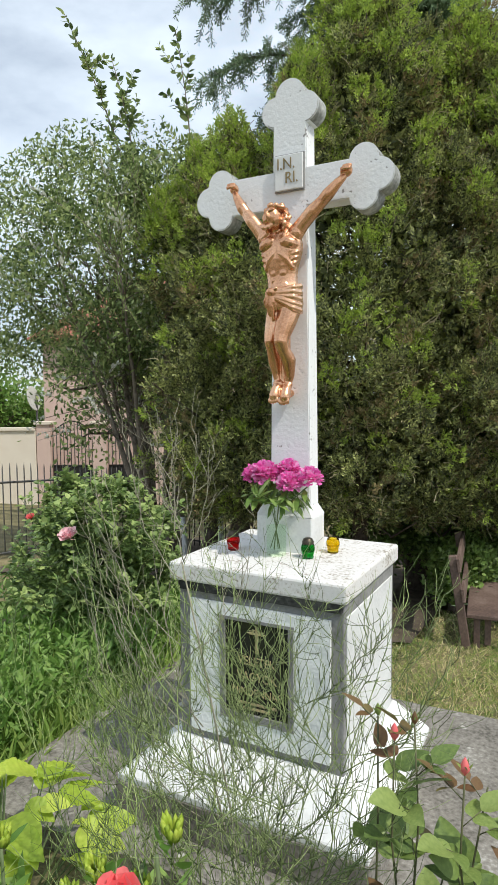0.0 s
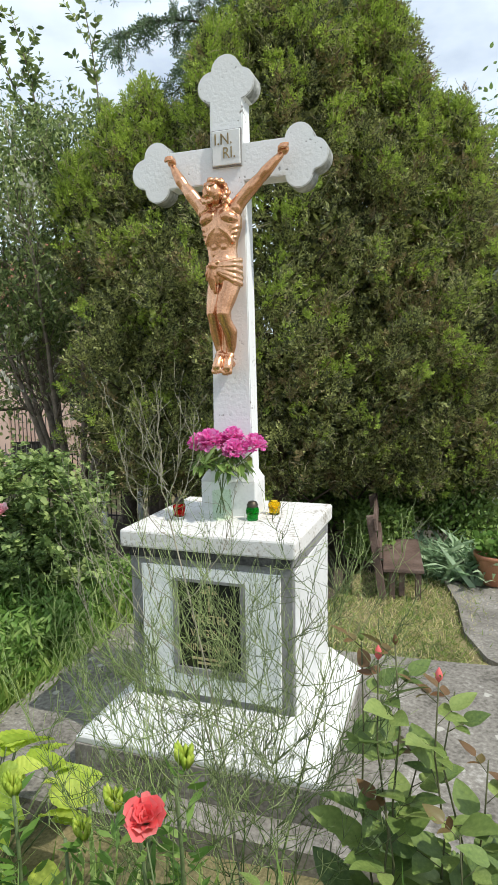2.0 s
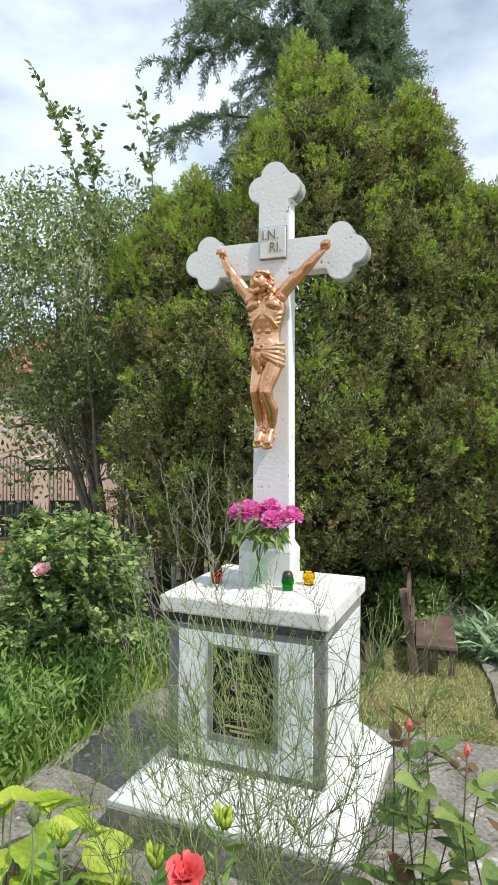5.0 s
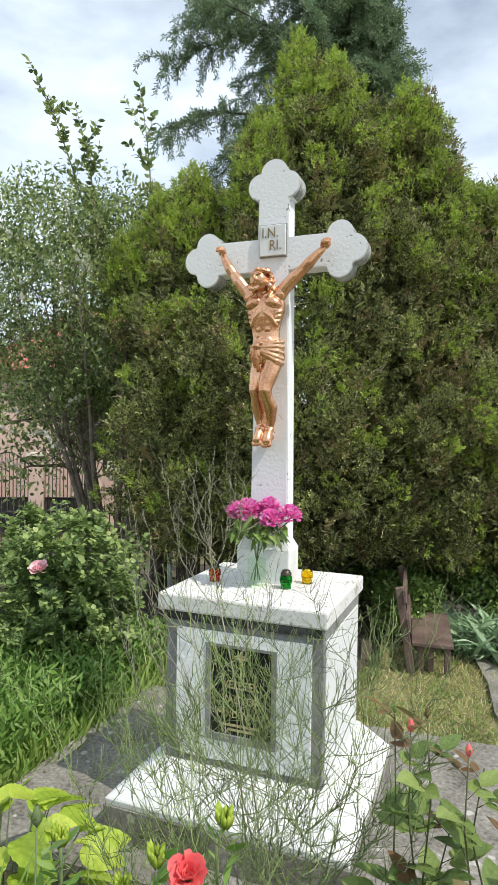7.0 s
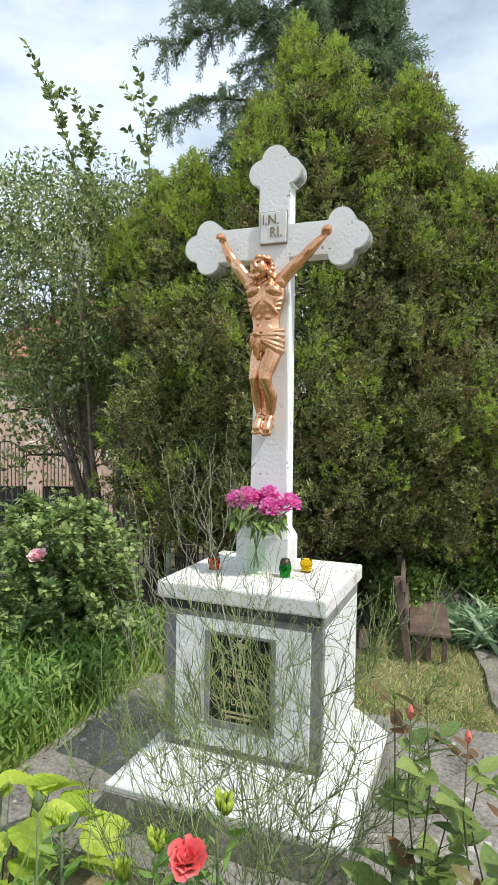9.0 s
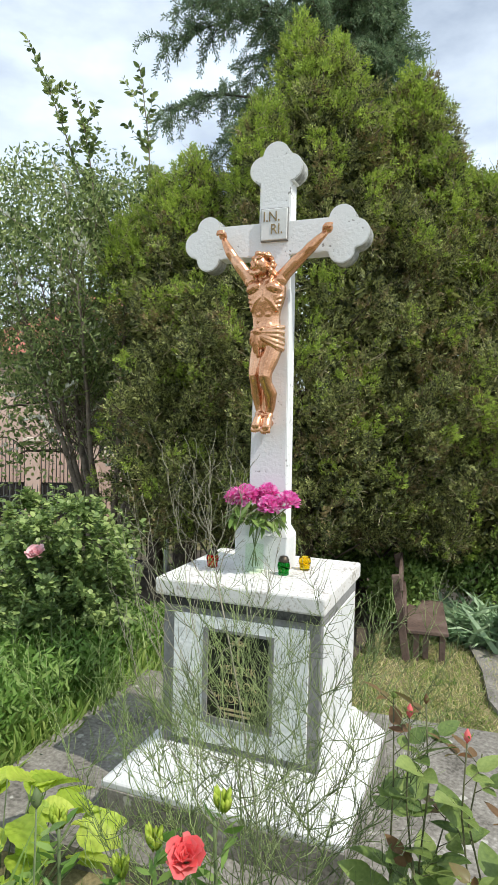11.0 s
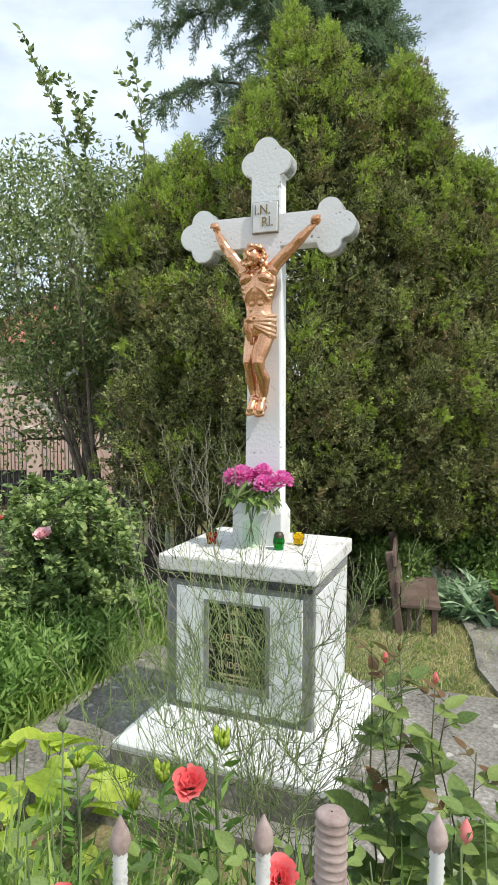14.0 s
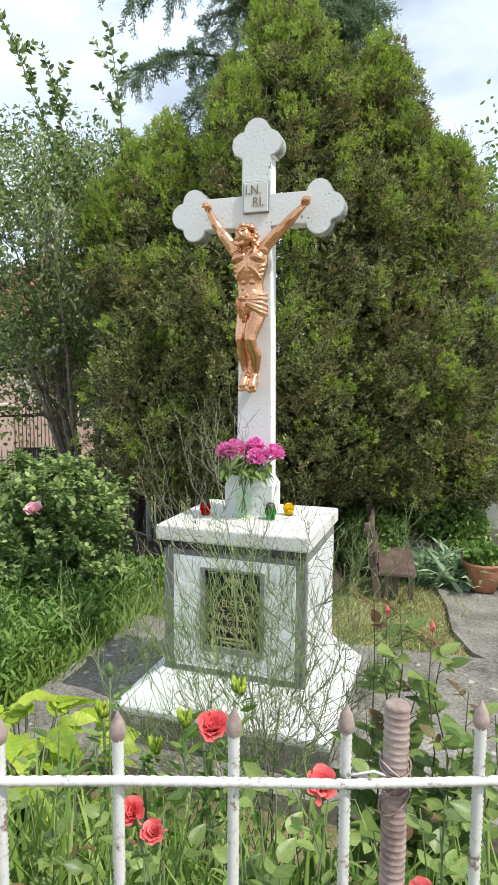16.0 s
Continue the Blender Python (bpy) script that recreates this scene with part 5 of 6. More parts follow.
for k, (x, y, top, red) in enumerate(((0.18, -2.06, 0.90, 2), (0.58, -2.08, 0.86, 0), (0.74, -2.02, 0.96, 1), (1.28, -1.95, 1.06, 0), (1.02, -1.90, 1.02, 1), (0.00, -1.95, 0.76, 0), (1.20, -2.22, 1.00, 0), (0.40, -2.16, 0.96, 1), (0.70, -1.72, 0.80, 0))):
    rr = np.random.default_rng(170 + k)
    tops = [(x + rr.normal(scale=0.11), y + rr.normal(scale=0.08), top - 0.05 * i + rr.uniform(-0.02, 0.04)) for i in range(7)]
    rose_bush("rose_bush", (x, y, GZ), tops, "leafy rose bush without flowers in the flower bed", 160 + k, 0.074, 5, (), (), red, BUSHLEAF)


def lime_plant():
    r = np.random.default_rng(71)
    t = thing("large_leaved_plant", (-0.57, -1.15, GZ), "low plant with large lime-green ribbed leaves", "plant")
    P, D, S = [], [], []
    for i in range(64):
        a = r.uniform(0, 2 * math.pi)
        q = 0.50 * math.sqrt(r.uniform(0.01, 1))
        P.append((q * math.cos(a) * 0.85, q * math.sin(a) * 0.75, 0.56 - 0.55 * q + r.uniform(-0.08, 0.03)))
        D.append((math.cos(a), math.sin(a), r.uniform(-0.25, 0.35)))
        S.append(r.uniform(0.10, 0.20))
    leaf_parts("leaf", np.array(P), D, S, RIBBED, LIMELEAF, t, np.tile((0, 0, 1.0), (64, 1)))
    for p in P:
        tubes("stalk", [[((p[0] * 0.2, p[1] * 0.2, 0), 0.004), (p, 0.0025)]], STEM, t, 4)


PODS = ([(0, 0, 0), (-0.15, 0.4, 0.08), (0.15, 0.4, 0.08), (0, 0.4, -0.17), (-0.14, 0.75, 0.07), (0.14, 0.75, 0.07), (0, 0.75, -0.15), (0, 1, 0)],
        [(0, 2, 1), (0, 3, 2), (0, 1, 3), (1, 2, 5, 4), (2, 3, 6, 5), (3, 1, 4, 6), (4, 5, 7), (5, 6, 7), (6, 4, 7)])


def lily_shoot(at, h, seed):
    r = np.random.default_rng(seed)
    t = thing("lily_shoot", at, "upright green lily shoot with a tight cluster of buds", "plant", "lily shoots")
    tubes("stem", [tapered(wander(r, (0, 0, 0), (0, 0, 1), h, 6, 0.05), 0.006, 0.004)], STEM, t, 5)
    n = int(90 * h)
    z = r.uniform(0.1, 1, n) * h
    a = r.uniform(0, 6.28, n)
    stuff(cloud("foliage", np.stack([0.004 * np.cos(a), 0.004 * np.sin(a), z], 1), np.stack([np.cos(a), np.sin(a), 0.6 + 0 * a], 1), r.uniform(0.04, 0.07, n), LANCE, WEED, t))
    k = np.arange(14)
    a = k * 2.4
    leaf_parts("bud", np.stack([0.010 * np.cos(a), 0.010 * np.sin(a), h + 0.004 * (k % 5) - 0.02], 1), np.stack([0.22 * np.cos(a), 0.22 * np.sin(a), 1 + 0 * a], 1), np.full(14, 0.040), PODS, LIMELEAF, t, np.stack([np.cos(a), np.sin(a), 0 * a], 1))


lime_plant()
for i, (p, h) in enumerate((((0.475, -1.60, GZ), 1.00), ((0.345, -1.66, GZ), 0.92), ((0.10, -1.66, GZ), 0.90), ((0.24, -1.62, GZ), 0.80), ((0.40, -1.60, GZ), 0.86))):
    lily_shoot(p, h, 80 + i)


def scatter(n, seed, inside):
    r = np.random.default_rng(seed)
    out = []
    while len(out) < n:
        x, y = inside(r)
        out.append((x, y))
    return np.array(out), r


def meadow(name, n, seed, inside, size, material, shape, label, tilt=0.5, kind="stuff", lift=0.0):
    """Ground cover of one kind."""
    q, r = scatter(n, seed, inside)
    z = np.array([ground_z(x, y) for x, y in q]) + lift * r.uniform(size=n)
    D = np.stack([r.normal(scale=tilt, size=n), r.normal(scale=tilt, size=n), np.ones(n)], 1)
    ob = cloud(name, np.stack([q[:, 0], q[:, 1], z - 0.005], 1), D, r.uniform(size[0], size[1], n), shape, material)
    return tagged(ob, label, "grass" if shape in (BLADE, THINBLADE) else "weeds", kind=kind)


meadow("lawn", 36000, 91, lambda r: (r.uniform(-1.6, 1.06 + 0.1 * r.normal()), 0.90 + 2.3 * r.uniform() ** 1.45), (0.02, 0.075), DRYGRASS, BLADE, "thin mown grass with dry yellow clippings", 1.2)
meadow("tall_grass", 3800, 92, lambda r: (-1.14 - abs(r.normal(scale=0.55)), r.uniform(-0.9, 1.3)), (0.12, 0.30), GRASS, BLADE, "fresh green grass beside the paving", 0.55)
meadow("weeds", 20000, 93, lambda r: (-1.20 - abs(r.normal(scale=0.8)), r.uniform(-0.9, 1.5)), (0.035, 0.085), WEED, LANCE, "leafy green weeds among the grass", 1.2, lift=0.40)


def tall_herb(at, h, seed):
    r = np.random.default_rng(seed)
    t = thing("tall_herb", (*at, ground_z(*at)), "upright green herb with long narrow drooping leaves", "plant", "tall herbs")
    line = wander(r, (0, 0, 0), (r.normal(scale=0.10), r.normal(scale=0.10), 1), h, 8, 0.12)
    tubes("stem", [tapered(line, 0.005, 0.002)], STEM, t, 5)
    a, n = np.array(line), int(44 * h)
    P, D, S = [], [], []
    for k in range(n):
        u = (0.15 + 0.84 * k / n) * 8
        i = min(int(u), 7)
        w = k * 2.4
        P.append(a[i] + (a[i + 1] - a[i]) * (u - i))
        D.append((math.cos(w), math.sin(w), 0.5 + 0.9 * (k / n) ** 2 + r.normal(scale=0.2)))
        S.append(r.uniform(0.07, 0.125) * (1.05 - 0.5 * (k / n) ** 2))
    leaf_parts("leaf", P, D, S, NARROW, HERBLEAF, t, np.tile((0, 0, 1.0), (n, 1)))


for k, (p, h) in enumerate((((-1.55, 0.42), 0.78), ((-1.42, 0.30), 0.66), ((-1.70, 0.20), 0.72), ((-1.36, 0.55), 0.52), ((-1.60, -0.05), 0.55), ((-1.85, 0.0), 0.62),
                            ((-1.30, 0.85), 0.46), ((-1.28, 0.12), 0.42), ((-1.95, -0.30), 0.55), ((-1.50, -0.35), 0.42), ((-1.35, 1.05), 0.40), ((-2.1, 0.25), 0.75))):
    tall_herb(p, h, 190 + k)
meadow("bed_grass", 2200, 94, lambda r: (r.uniform(-0.2, 1.9), r.uniform(-2.45, -1.15)), (0.12, 0.40), GRASS, BLADE, "long green grass in the flower bed", 0.35)
meadow("bed_grass", 2600, 96, lambda r: (r.uniform(-0.5, 1.9), r.uniform(-2.25, -1.72)), (0.40, 0.85), GRASS, THINBLADE, "tall thin green grass between the roses", 0.22)
meadow("bed_weeds", 6500, 95, lambda r: (r.uniform(-1.3, 1.9), r.uniform(-2.45, -1.30)), (0.04, 0.10), WEED, LANCE, "mixed green weeds in the flower bed", 0.9, lift=0.45)


# ---- fence by the road ----
def road_fence():
    a = math.radians(22.5)
    d = Vector((math.cos(a), math.sin(a), 0))
    o = Vector((0.7974, -2.5435, 0))
    t = thing("road_fence", (o.x, o.y, GZ), "low fence of white painted ribbed rods with brown spear tips", "fence")
    top = 1.343 - GZ
    rods = []
    s = -1.6
    offs = [-0.1135 * k for k in range(14, 0, -1)] + [0.0, 0.113, 0.252, 0.365, 0.478, 0.591, 0.704]
    for q in offs:
        p = d * q
        ribbed = lathe("rod", [(0.0054 + (0.0010 if k % 2 else 0), z) for k, z in enumerate([0.0, *np.arange(0.55 - GZ, 1.405 - GZ, 0.0032)])], RODWHITE, t, 8, at=(p.x, p.y, 0))
        tip = lathe("spear_tip", [(0.0054, 0), (0.0076, 0.004), (0.0084, 0.010), (0.0066, 0.018), (0.0030, 0.025), (0.0006, 0.031)], RUST, ribbed, 10, at=(p.x, p.y, 1.399 - GZ), label="flat brown spear tip")
    for z in (top, 0.25):
        n = 420
        path = [(tuple(d * (-1.65 + 2.4 * i / n) + Vector((0, 0, z + (float(np.interp(-1.65 + 2.4 * i / n, (-1.65, -0.3, -0.11, 0, 0.113, 0.252, 0.75), (0.028, 0.025, 0.0188, 0.0128, 0.0064, 0.004, 0.004))) if z == top else 0))) + Vector((0.0075 * math.sin(a), -0.0075 * math.cos(a), 0))), 0.0046 + (0.0008 if i % 2 else 0)) for i in range(n + 1)]
        tubes("rail", [path], RODWHITE, t, 7)
    return t, d, o


def rusty_post():
    x, y = 0.948, -2.464
    t = thing("rusty_post", (x, y, GZ), "thick ribbed reinforcing bar painted brown with wire round it", "post")
    rings = [(0.0008, 0), (0.0128, 0.001)] + [(0.0128, z) for z in np.arange(0.75 - GZ, 1.418 - GZ, 0.0012)] + [(0.0115, 1.42 - GZ), (0.0008, 1.421 - GZ)]
    lathe("bar", rings, RUST, t, 20, wave=lambda u, z: 1 + 0.09 * max(0.0, math.sin(2 * math.pi * z / 0.0076 + 1.5 * math.sin(u + 0.6))) ** 2)
    for k, (dz, tilt) in enumerate(((0.0, 0.25), (0.008, -0.3), (-0.012, 0.4), (0.016, -0.15), (-0.02, -0.35))):
        ring = [((0.0158 * math.cos(u), 0.0158 * math.sin(u), 1.338 - GZ + dz + tilt * 0.045 * math.sin(u + k)), 0.0013) for u in np.linspace(0, 6.3, 18)]
        tubes("wire", [ring], RUST, t, 5, "rusty binding wire")
    w = [((-0.002, -0.012, 1.345 - GZ), 0.0016), ((-0.02, -0.018, 1.352 - GZ), 0.0016), ((-0.05, -0.030, 1.347 - GZ), 0.0016), ((-0.053, -0.022, 1.335 - GZ), 0.0016), ((-0.03, -0.014, 1.338 - GZ), 0.0016), ((-0.012, -0.012, 1.342 - GZ), 0.0016)]
    tubes("wire", [w], RODWHITE, t, 5, "white painted wire loop")


road_fence()
rusty_post()


# ---- flowers and candles on the cap ----
def peony_vase():
    t = thing("vase", (-0.025, -0.105, CAP), "cut clear plastic bottle used as a vase, half full of water", "vase")
    prof = [(0.040, 0.0), (0.044, 0.008), (0.045, 0.05), (0.0435, 0.06), (0.045, 0.07), (0.0435, 0.085), (0.045, 0.10), (0.0435, 0.115), (0.045, 0.13), (0.0435, 0.145), (0.045, 0.16), (0.046, 0.23)]
    b = lathe("bottle", prof, glassy("clear_plastic", (0.95, 0.99, 0.96), 0.03, 1.0), t, 24, wave=lambda a, z: 1 + (0.05 * math.cos(5 * a) if z < 0.01 else 0))
    b.visible_shadow = False
    lathe("water", [(0.0005, 0.006), (0.0415, 0.007), (0.0415, 0.13), (0.0005, 0.1305)], glassy("water", (0.85, 0.96, 0.80), 0.0, 1.0), t, 20).visible_shadow = False
    return t


def bouquet():
    r = np.random.default_rng(101)
    t = thing("peony_bouquet", (-0.025, -0.105, CAP), "bunch of magenta peonies with dark green leaves in the vase", "flowers")
    heads = ((-0.088, -0.02, 0.350, 0.050), (-0.034, -0.03, 0.362, 0.054), (0.055, 0.01, 0.380, 0.046), (0.088, -0.06, 0.330, 0.050), (0.164, -0.02, 0.350, 0.050), (0.02, 0.06, 0.35, 0.046))
    stems = []
    for i, (x, y, z, s) in enumerate(heads):
        c = np.array([x, y, z])
        P, D, S, F = [], [], [], []
        for ring, (n, el, ln) in enumerate(((3, 86, 0.80), (9, 66, 0.95), (14, 45, 1.0), (17, 24, 1.05), (18, 4, 1.1), (14, -18, 1.1))):
            for k in range(n * 4):
                a = 2 * math.pi * (k + 0.4 * ring) / (n * 4) + r.uniform(-0.2, 0.2)
                e = radians(el + r.uniform(-12, 12))
                v = np.array([math.cos(a) * math.cos(e), math.sin(a) * math.cos(e), math.sin(e)])
                P.append(c + v * s * r.uniform(0.40, 0.82) - np.array([0, 0, 0.010]))
                D.append(unit(v + np.array([0, 0, 0.28]) + r.normal(scale=0.22, size=3)))
                S.append(ln * s * r.uniform(0.32, 0.46))
                F.append(np.array([0, 0, 1.0]) - v * 0.2)
        cloud("peony", P, D, S, PETAL, PEONY, t, np.array(F))
        stems.append([((-0.18 * x, -0.2 * y, 0.03), 0.0022), ((0.20 * x, 0.2 * y, 0.21), 0.0022), ((x, y, z - 0.03), 0.003)])
    for l in stems:
        tubes("stem", [l], STEM, t, 5)
    lines = stems + [[((0, 0, 0.2), 0.002), ((0.12 * math.cos(a), 0.12 * math.sin(a), 0.27), 0.002)] for a in np.linspace(0, 6, 12)]
    P, D, S = along(r, lines, 9, 0.085, 0.8, -0.15, 0.55)
    leaf_parts("leaf", P, D, S, LANCE, ROSELEAF, t, np.tile((0, 0, 1.0), (len(P), 1)))


def candle(name, at, colour, label, lid, h=0.085):
    t = thing(name, (*at, CAP), label, "grave candle", "grave candles")
    g = glassy(name + "_glass", tuple(min(1, c * 1.05 + 0.02) for c in colour), 0.10, 1.25)
    lathe("glass_cup", [(0.0005, 0.0), (0.022, 0.001), (0.025, 0.008), (0.024, 0.02), (0.029, 0.035), (0.030, 0.045), (0.027, 0.058), (0.023, 0.066), (0.021, 0.066), (0.0255, 0.056), (0.028, 0.045), (0.0265, 0.036), (0.0005, 0.012)], g, t, 20, wave=lambda a, z: 1 + 0.025 * math.cos(8 * a))
    lathe("wax", [(0.0005, 0.0125), (0.020, 0.013), (0.022, 0.034), (0.0005, 0.035)], surface(name + "_wax", [colour, tuple(min(1, c * 1.15 + 0.05) for c in colour)], 0.5, 20, 60, 0.0), t, 14)
    if lid:
        lathe("lid", [(0.024, 0.062), (0.025, 0.066), (0.025, 0.074), (0.021, 0.078), (0.020, 0.084), (0.014, 0.088), (0.0005, 0.089)], surface(name + "_lid", [(0.04, 0.035, 0.03), (0.12, 0.10, 0.07)], 0.4, 40, 120, 0.1, metal=0.8), t, 18, "pierced brass lid")


peony_vase()
bouquet()
candle("green_candle", (0.112, -0.085), (0.02, 0.42, 0.07), "green glass grave candle with a brass lid", True)
candle("red_candle", (-0.240, -0.095), (0.62, 0.03, 0.03), "red glass grave candle with a dark lid", True)
candle("yellow_candle", (0.172, 0.052), (0.80, 0.62, 0.02), "open yellow glass grave candle", False)


# ---- bench, pots, iris ----
def bench():
    z = ground_z(0.6, 2.4)
    t = thing("bench", (0.555, 2.24, z), "small brown wooden bench with a leaning plank back on the grass", "bench")
    box("seat", (-0.150, 0.0, 0.235), (0.165, 0.92, 0.265), DARKWOOD, t, 0.006)
    for x, y in ((-0.10, 0.03), (0.10, 0.03), (-0.10, 0.84), (0.10, 0.84)):
        box("leg", (x, y, 0.0), (x + 0.045, y + 0.05, 0.235), DARKWOOD, t, 0.004)
    box("brace", (-0.025, 0.05, 0.03), (0.02, 0.10, 0.235), DARKWOOD, t, 0.004)
    for y in (-0.03, 0.84):
        bm = block(bmesh.new(), (-0.03, 0, 0), (0.03, 0.055, 0.70), 0.005)
        p = part("back_post", bm, DARKWOOD, t)
        p.matrix_basis = pose(-0.145, y, 0, 0, -9, 0)
    t.rotation_euler = (0, 0, radians(7))
    for h in (0.36, 0.58):
        bm = block(bmesh.new(), (-0.012, -0.05, 0), (0.012, 0.97, 0.10), 0.004)
        p = part("back_board", bm, DARKWOOD, t)
        p.matrix_basis = pose(-0.138 - 0.158 * h + 0.028, 0, h, 0, -9, 0)


def pot(at, s, seed):
    r = np.random.default_rng(seed)
    z = ground_z(*at) + 0.034
    t = thing("flower_pot", (*at, z), "round terracotta pot with a low green plant on the path", "plant pot", "flower pots")
    lathe("pot", [(0.0005, 0), (0.125, 0.0), (0.165, 0.22), (0.165, 0.225), (0.182, 0.228), (0.186, 0.262), (0.172, 0.264), (0.160, 0.235), (0.0005, 0.225)], TERRACOTTA, t, 28)
    n = 260
    a, q = r.uniform(0, 6.28, n), np.sqrt(r.uniform(0, 1, n)) * 0.17
    P = np.stack([q * np.cos(a), q * np.sin(a), 0.25 + r.uniform(0, 0.15, n)], 1)
    stuff(cloud("plant", P, r.normal(size=(n, 3)) + (0, 0, 0.5), r.uniform(0.04, 0.075, n), BROAD, WEED, t))
    t.scale = (s, s, s)


def iris(at, seed, n=150):
    r = np.random.default_rng(seed)
    t = thing("iris_clump", (*at, ground_z(*at)), "clump of grey-green sword-shaped iris leaves", "plant", "iris")
    a = r.uniform(0, 6.28, n)
    P = np.stack([0.14 * r.normal(size=n), 0.10 * r.normal(size=n), 0 * a], 1)
    D = np.stack([0.75 * np.cos(a), 0.75 * np.sin(a), r.uniform(0.5, 1.4, n)], 1)
    blade = ([(x * 1.3, y, z - 0.32 * y * y) for x, y, z in BLADE[0]], BLADE[1])
    leaf_parts("blade", P, D, r.uniform(0.3, 0.6, n), blade, IRISLEAF, t, np.tile((0, 0, 1.0), (n, 1)))


bench()
pot((1.27, 2.98), 1.0, 111)
pot((1.62, 3.22), 1.0, 112)
for k, p in enumerate(((0.92, 3.08), (1.14, 3.22), (0.72, 3.30))):
    iris(p, 120 + k)


# ---- garden wall, far fence, house ----
def garden_wall():
    t = thing("garden_wall", (0, 0, 0), "pale grey garden wall with a shade-darkened plinth behind the thujas", "wall", kind="structure")
    # darker than the panels: shade at the wall's foot is in the colour
    box("plinth", (-0.2, 5.45, -0.9), (7.0, 5.60, -0.12), PLINTH, t, 0.005, "grey plinth coloured dark for shade")
    for x in np.arange(-0.2, 6.9, 1.2):
        box("panel", (x + 0.03, 5.48, -0.12), (x + 1.17, 5.58, 1.75), PALEWALL, t, 0.004)
        box("pier", (x - 0.03, 5.465, -0.12), (x + 0.03, 5.595, 1.80), PALEWALL, t, 0.004)


def bar_fence(p, q, step, label, metal):
    p, q = Vector((*p, 0)), Vector((*q, 0))
    n = int((q - p).length / step)
    t = thing("bar_fence", (0, 0, 0), label, "fence", "far fences")
    for h in (0.12, 0.98):
        a, b = p.lerp(q, 0), p.lerp(q, 1)
        tubes("rail", [[((a.x, a.y, ground_z(a.x, a.y) + h), 0.014), ((b.x, b.y, ground_z(b.x, b.y) + h), 0.014)]], metal, t, 5)
    me = None
    for i in range(n + 1):
        c = p.lerp(q, i / n)
        z = ground_z(c.x, c.y)
        if me is None:
            bar = tubes("bar", [[((0, 0, 0), 0.008), ((0, 0, 1.05), 0.008), ((0, 0, 1.12), 0.001)]], metal, t, 5)
            me = bar.data
        else:
            bar = new("bar", me)
            bar.parent = t
        bar.location = (c.x, c.y, z)


def yard(ob, x, y, turn=28):
    """Sets a thing of the yard, turned about the corner of its wall."""
    ob.matrix_basis = pose(-11.03, 9.0, ob.location.z, 0, 0, turn) @ pose(x + 11.03, y - 9.0, 0)
    return ob


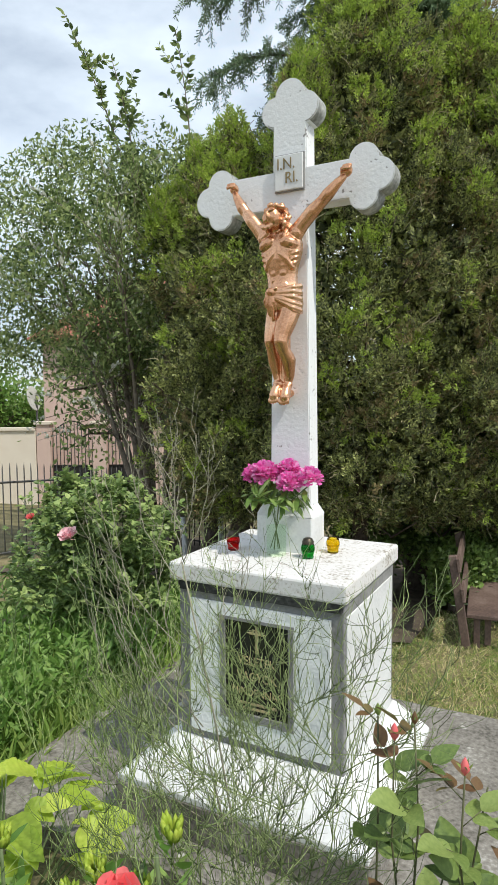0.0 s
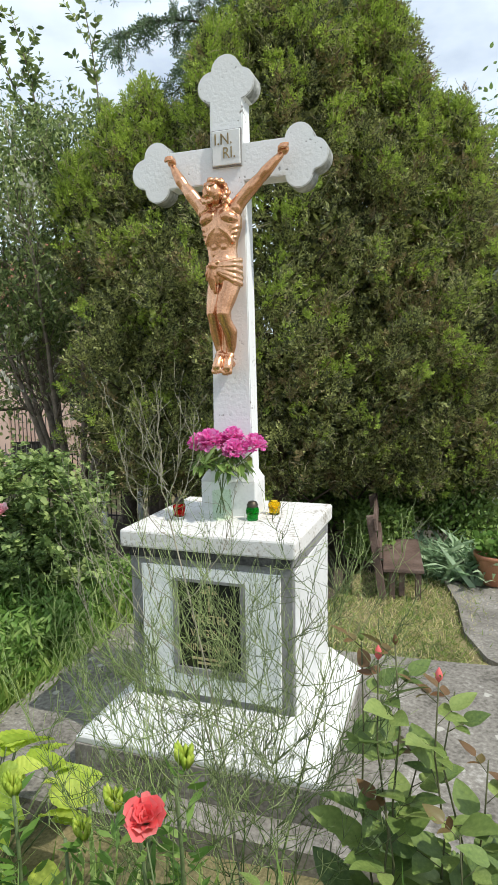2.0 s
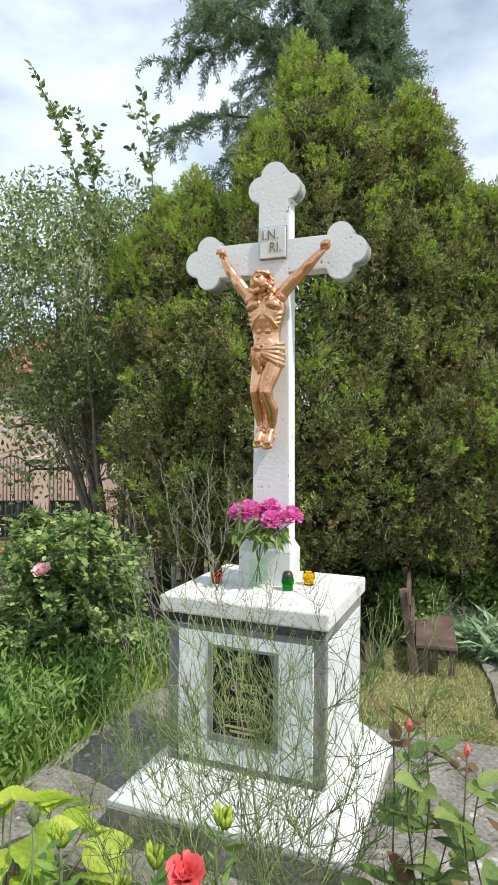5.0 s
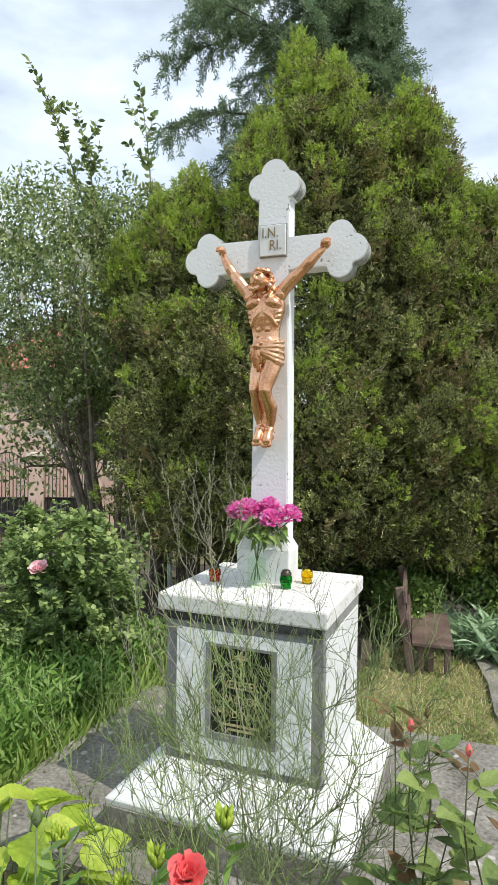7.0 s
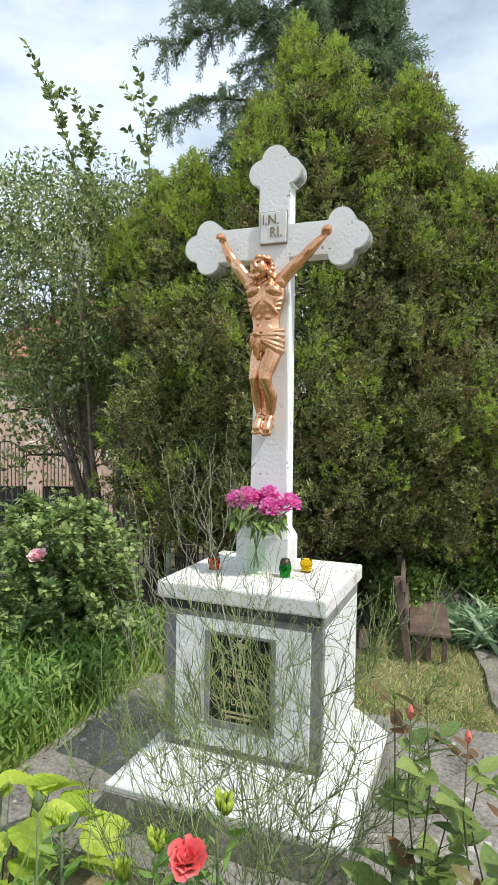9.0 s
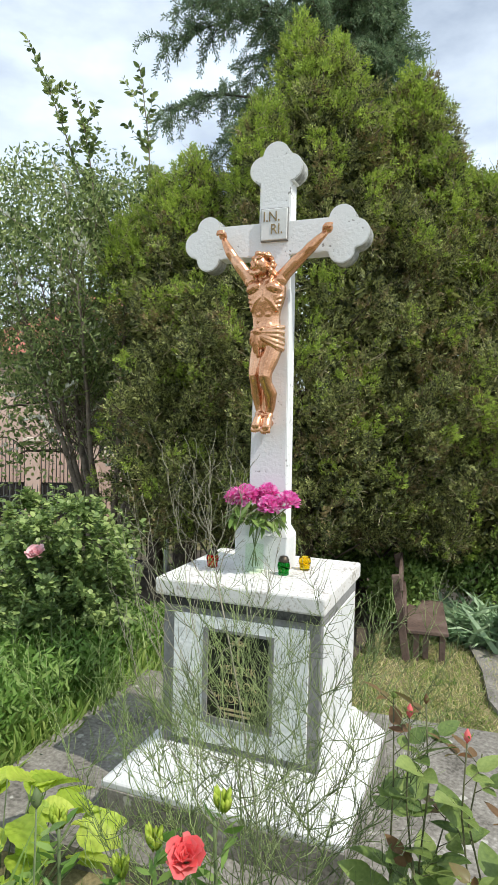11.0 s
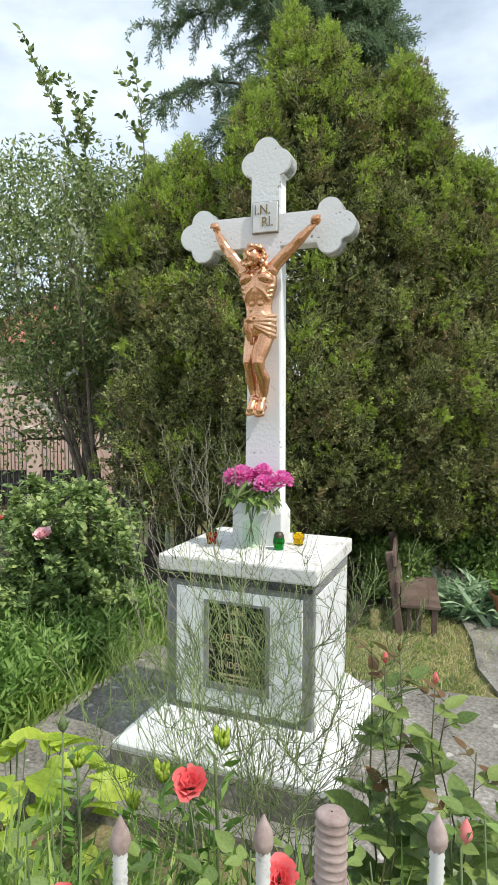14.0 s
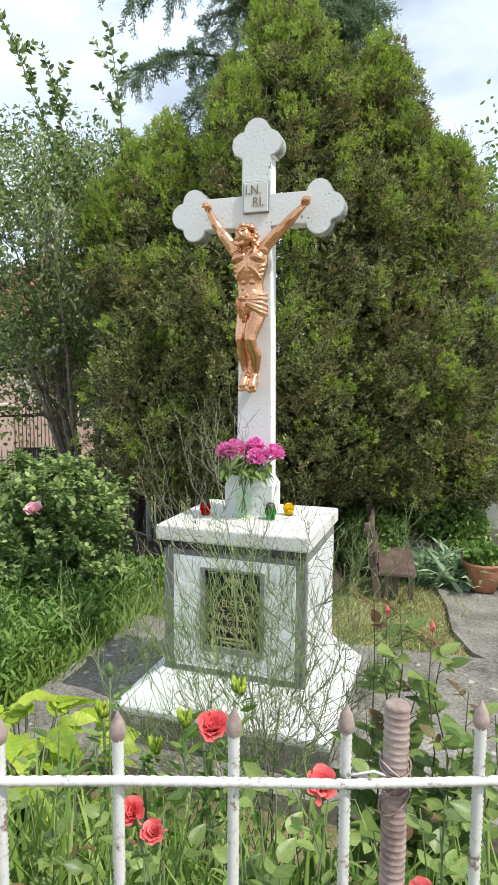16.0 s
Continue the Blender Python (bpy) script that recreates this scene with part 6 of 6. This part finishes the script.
def house():
    t = thing("house", (0, 0, -1.0), "pink rendered house with a red tiled roof behind a walled yard", "house")
    yard(t, 0, 0)
    box("wall", (-11.2, 10.2, 0), (-3.6, 15.5, 4.3), PINKWALL, t, 0.01)
    bm = bmesh.new()
    v = [bm.verts.new(p) for p in ((-11.55, 9.8, 4.25), (-3.2, 9.8, 4.25), (-3.2, 15.9, 4.25), (-11.55, 15.9, 4.25), (-8.9, 12.9, 6.5), (-5.8, 12.9, 6.5))]
    for f in ((0, 1, 5, 4), (1, 2, 5), (2, 3, 4, 5), (3, 0, 4), (3, 2, 1, 0)):
        bm.faces.new([v[i] for i in f])
    part("roof", bm, TILE, t, "red tiled hip roof")
    for x in (-8.3,):
        w = box("window", (x, 10.15, 1.7), (x + 1.0, 10.22, 3.0), surface("window_glass", [(0.03, 0.035, 0.04), (0.06, 0.07, 0.08)], 0.1, 3, 20, 0.0), t)
        for lo, hi in (((x - 0.07, 10.12, 1.63), (x, 10.2, 3.07)), ((x + 1.0, 10.12, 1.63), (x + 1.07, 10.2, 3.07)), ((x, 10.12, 3.0), (x + 1.0, 10.2, 3.07)), ((x, 10.12, 1.63), (x + 1.0, 10.2, 1.70)), ((x + 0.47, 10.12, 1.7), (x + 0.53, 10.2, 3.0))):
            box("frame", lo, hi, CREAM, w)
    # yard wall, pillars and gates
    y = thing("yard_wall", (0, 0, -1.0), "cream rendered yard wall with a moulded coping", "wall", kind="structure")
    yard(y, 0, 0)
    box("panel", (-19, 9.0, 0), (-11.05, 9.18, 1.9), CREAM, y, 0.01)
    box("coping", (-19, 8.95, 1.9), (-11.05, 9.23, 1.98), CREAM, y, 0.01)
    for k, x in enumerate((-11.03, -9.62, -8.2)):
        p = thing("gate_pillar", (x, 9.0, -1.0), "square pink gate pillar with a flat cap", "pillar", "gate pillars")
        yard(p, x, 9.0)
        box("pillar", (0, 0, 0), (0.34, 0.34, 2.05), PINKWALL, p, 0.01)
        box("pillar_cap", (-0.05, -0.05, 2.05), (0.39, 0.39, 2.13), CREAM, p, 0.01)
    for k, x in enumerate((-10.66, -9.25)):
        g = thing("iron_gate", (x, 9.15, -1.0), "dark wrought-iron gate leaf with an arched top", "gate", "iron gates")
        yard(g, x, 9.15)
        for i in range(12):
            u = i / 11
            tubes("bar", [[((u * 1.0, 0, 0.1), 0.014), ((u * 1.0, 0, 1.85 + 0.28 * math.sin(math.pi * u)), 0.012)]], IRON, g, 5)
        for h in (0.12, 1.0):
            tubes("rail", [[((0, 0, h), 0.018), ((1.0, 0, h), 0.018)]], IRON, g, 5)
        box("sheet", (0, 0.02, 0.12), (1.0, 0.03, 1.0), IRON, g)
        tubes("arch", [[((u, 0, 1.85 + 0.28 * math.sin(math.pi * u)), 0.018) for u in np.linspace(0, 1, 12)]], IRON, g, 5)
    d = thing("satellite_dish", (-11.92, 9.7, 1.3), "grey satellite dish on a thin mast", "satellite dish")
    tubes("mast", [[((0.1, 0.1, -2.3), 0.03), ((0.1, 0.1, 0.5), 0.03)]], IRON, d, 6)
    ds = lathe("dish", [(0.001, 0), (0.2, 0.02), (0.38, 0.08), (0.40, 0.09), (0.38, 0.10), (0.001, 0.02)], PALEWALL, d, 20)
    ds.matrix_basis = pose(0, 0, 0.4, 78, 0, 108) @ Matrix.Diagonal((0.85, 0.85, 0.85, 1))


def glass_house():
    t = thing("glazed_shed", (1.32, 9.2, -1.0), "pale glazed shed with a sloping roof behind the wall", "shed")
    box("wall", (0, 0, 0), (4.5, 4.0, 5.6), PALEWALL, t, 0.01)
    for i in range(5):
        w = box("pane", (0.15 + 0.85 * i, -0.03, 3.0), (0.9 + 0.85 * i, 0.02, 5.4), surface("shed_glass", [(0.30, 0.36, 0.36), (0.42, 0.48, 0.47)], 0.15, 2, 12, 0.0), t)
    bm = bmesh.new()
    v = [bm.verts.new(p) for p in ((-0.25, -0.3, 5.6), (4.8, -0.3, 6.6), (4.8, 4.2, 7.3), (-0.25, 4.2, 6.3), (-0.25, -0.3, 5.72), (4.8, -0.3, 6.72), (4.8, 4.2, 7.42), (-0.25, 4.2, 6.42))]
    for f in ((3, 2, 1, 0), (4, 5, 6, 7), (0, 1, 5, 4), (1, 2, 6, 5), (2, 3, 7, 6), (3, 0, 4, 7)):
        bm.faces.new([v[i] for i in f])
    part("roof", bm, PALEWALL, t)


def sapling(at, h, seed):
    r = np.random.default_rng(seed)
    t = thing("young_tree", (*at, ground_z(*at)), "thin young tree with a whitewashed trunk on bare soil", "tree", "whitewashed trees")
    line = wander(r, (0, 0, 0), (r.normal(scale=0.03), 0, 1), h, 6, 0.06)
    tubes("whitewash", [tapered(line[:3], 0.034, 0.030)], WHITE, t, 8, "whitewashed lower trunk")
    tubes("trunk", [tapered(line[2:], 0.029, 0.012)], PALEBARK, t, 8)
    tw = [tapered(wander(r, line[3 + k % 4], (*r.normal(size=2), 0.6), 0.5, 4, 0.4), 0.005, 0.002) for k in range(12)]
    for l in tw:
        tubes("branch", [l], PALEBARK, t, 4)
    P, D, S = along(r, tw, 26, 0.06, 0.7, -0.2)
    stuff(cloud("crown", P, D, S, LEAFLET, PRIVET, t))


sapling((-2.72, 3.25), 1.9, 211)
sapling((-2.62, 3.85), 1.9, 212)
garden_wall()
bar_fence((-5.0, 0.2), (-5.05, 5.0), 0.11, "weathered grey iron bar fence along the yard side", BARGREY)
bar_fence((-5.05, 5.0), (-1.9, 5.1), 0.085, "dark iron bar fence behind the privet", IRON)
house()
glass_house()
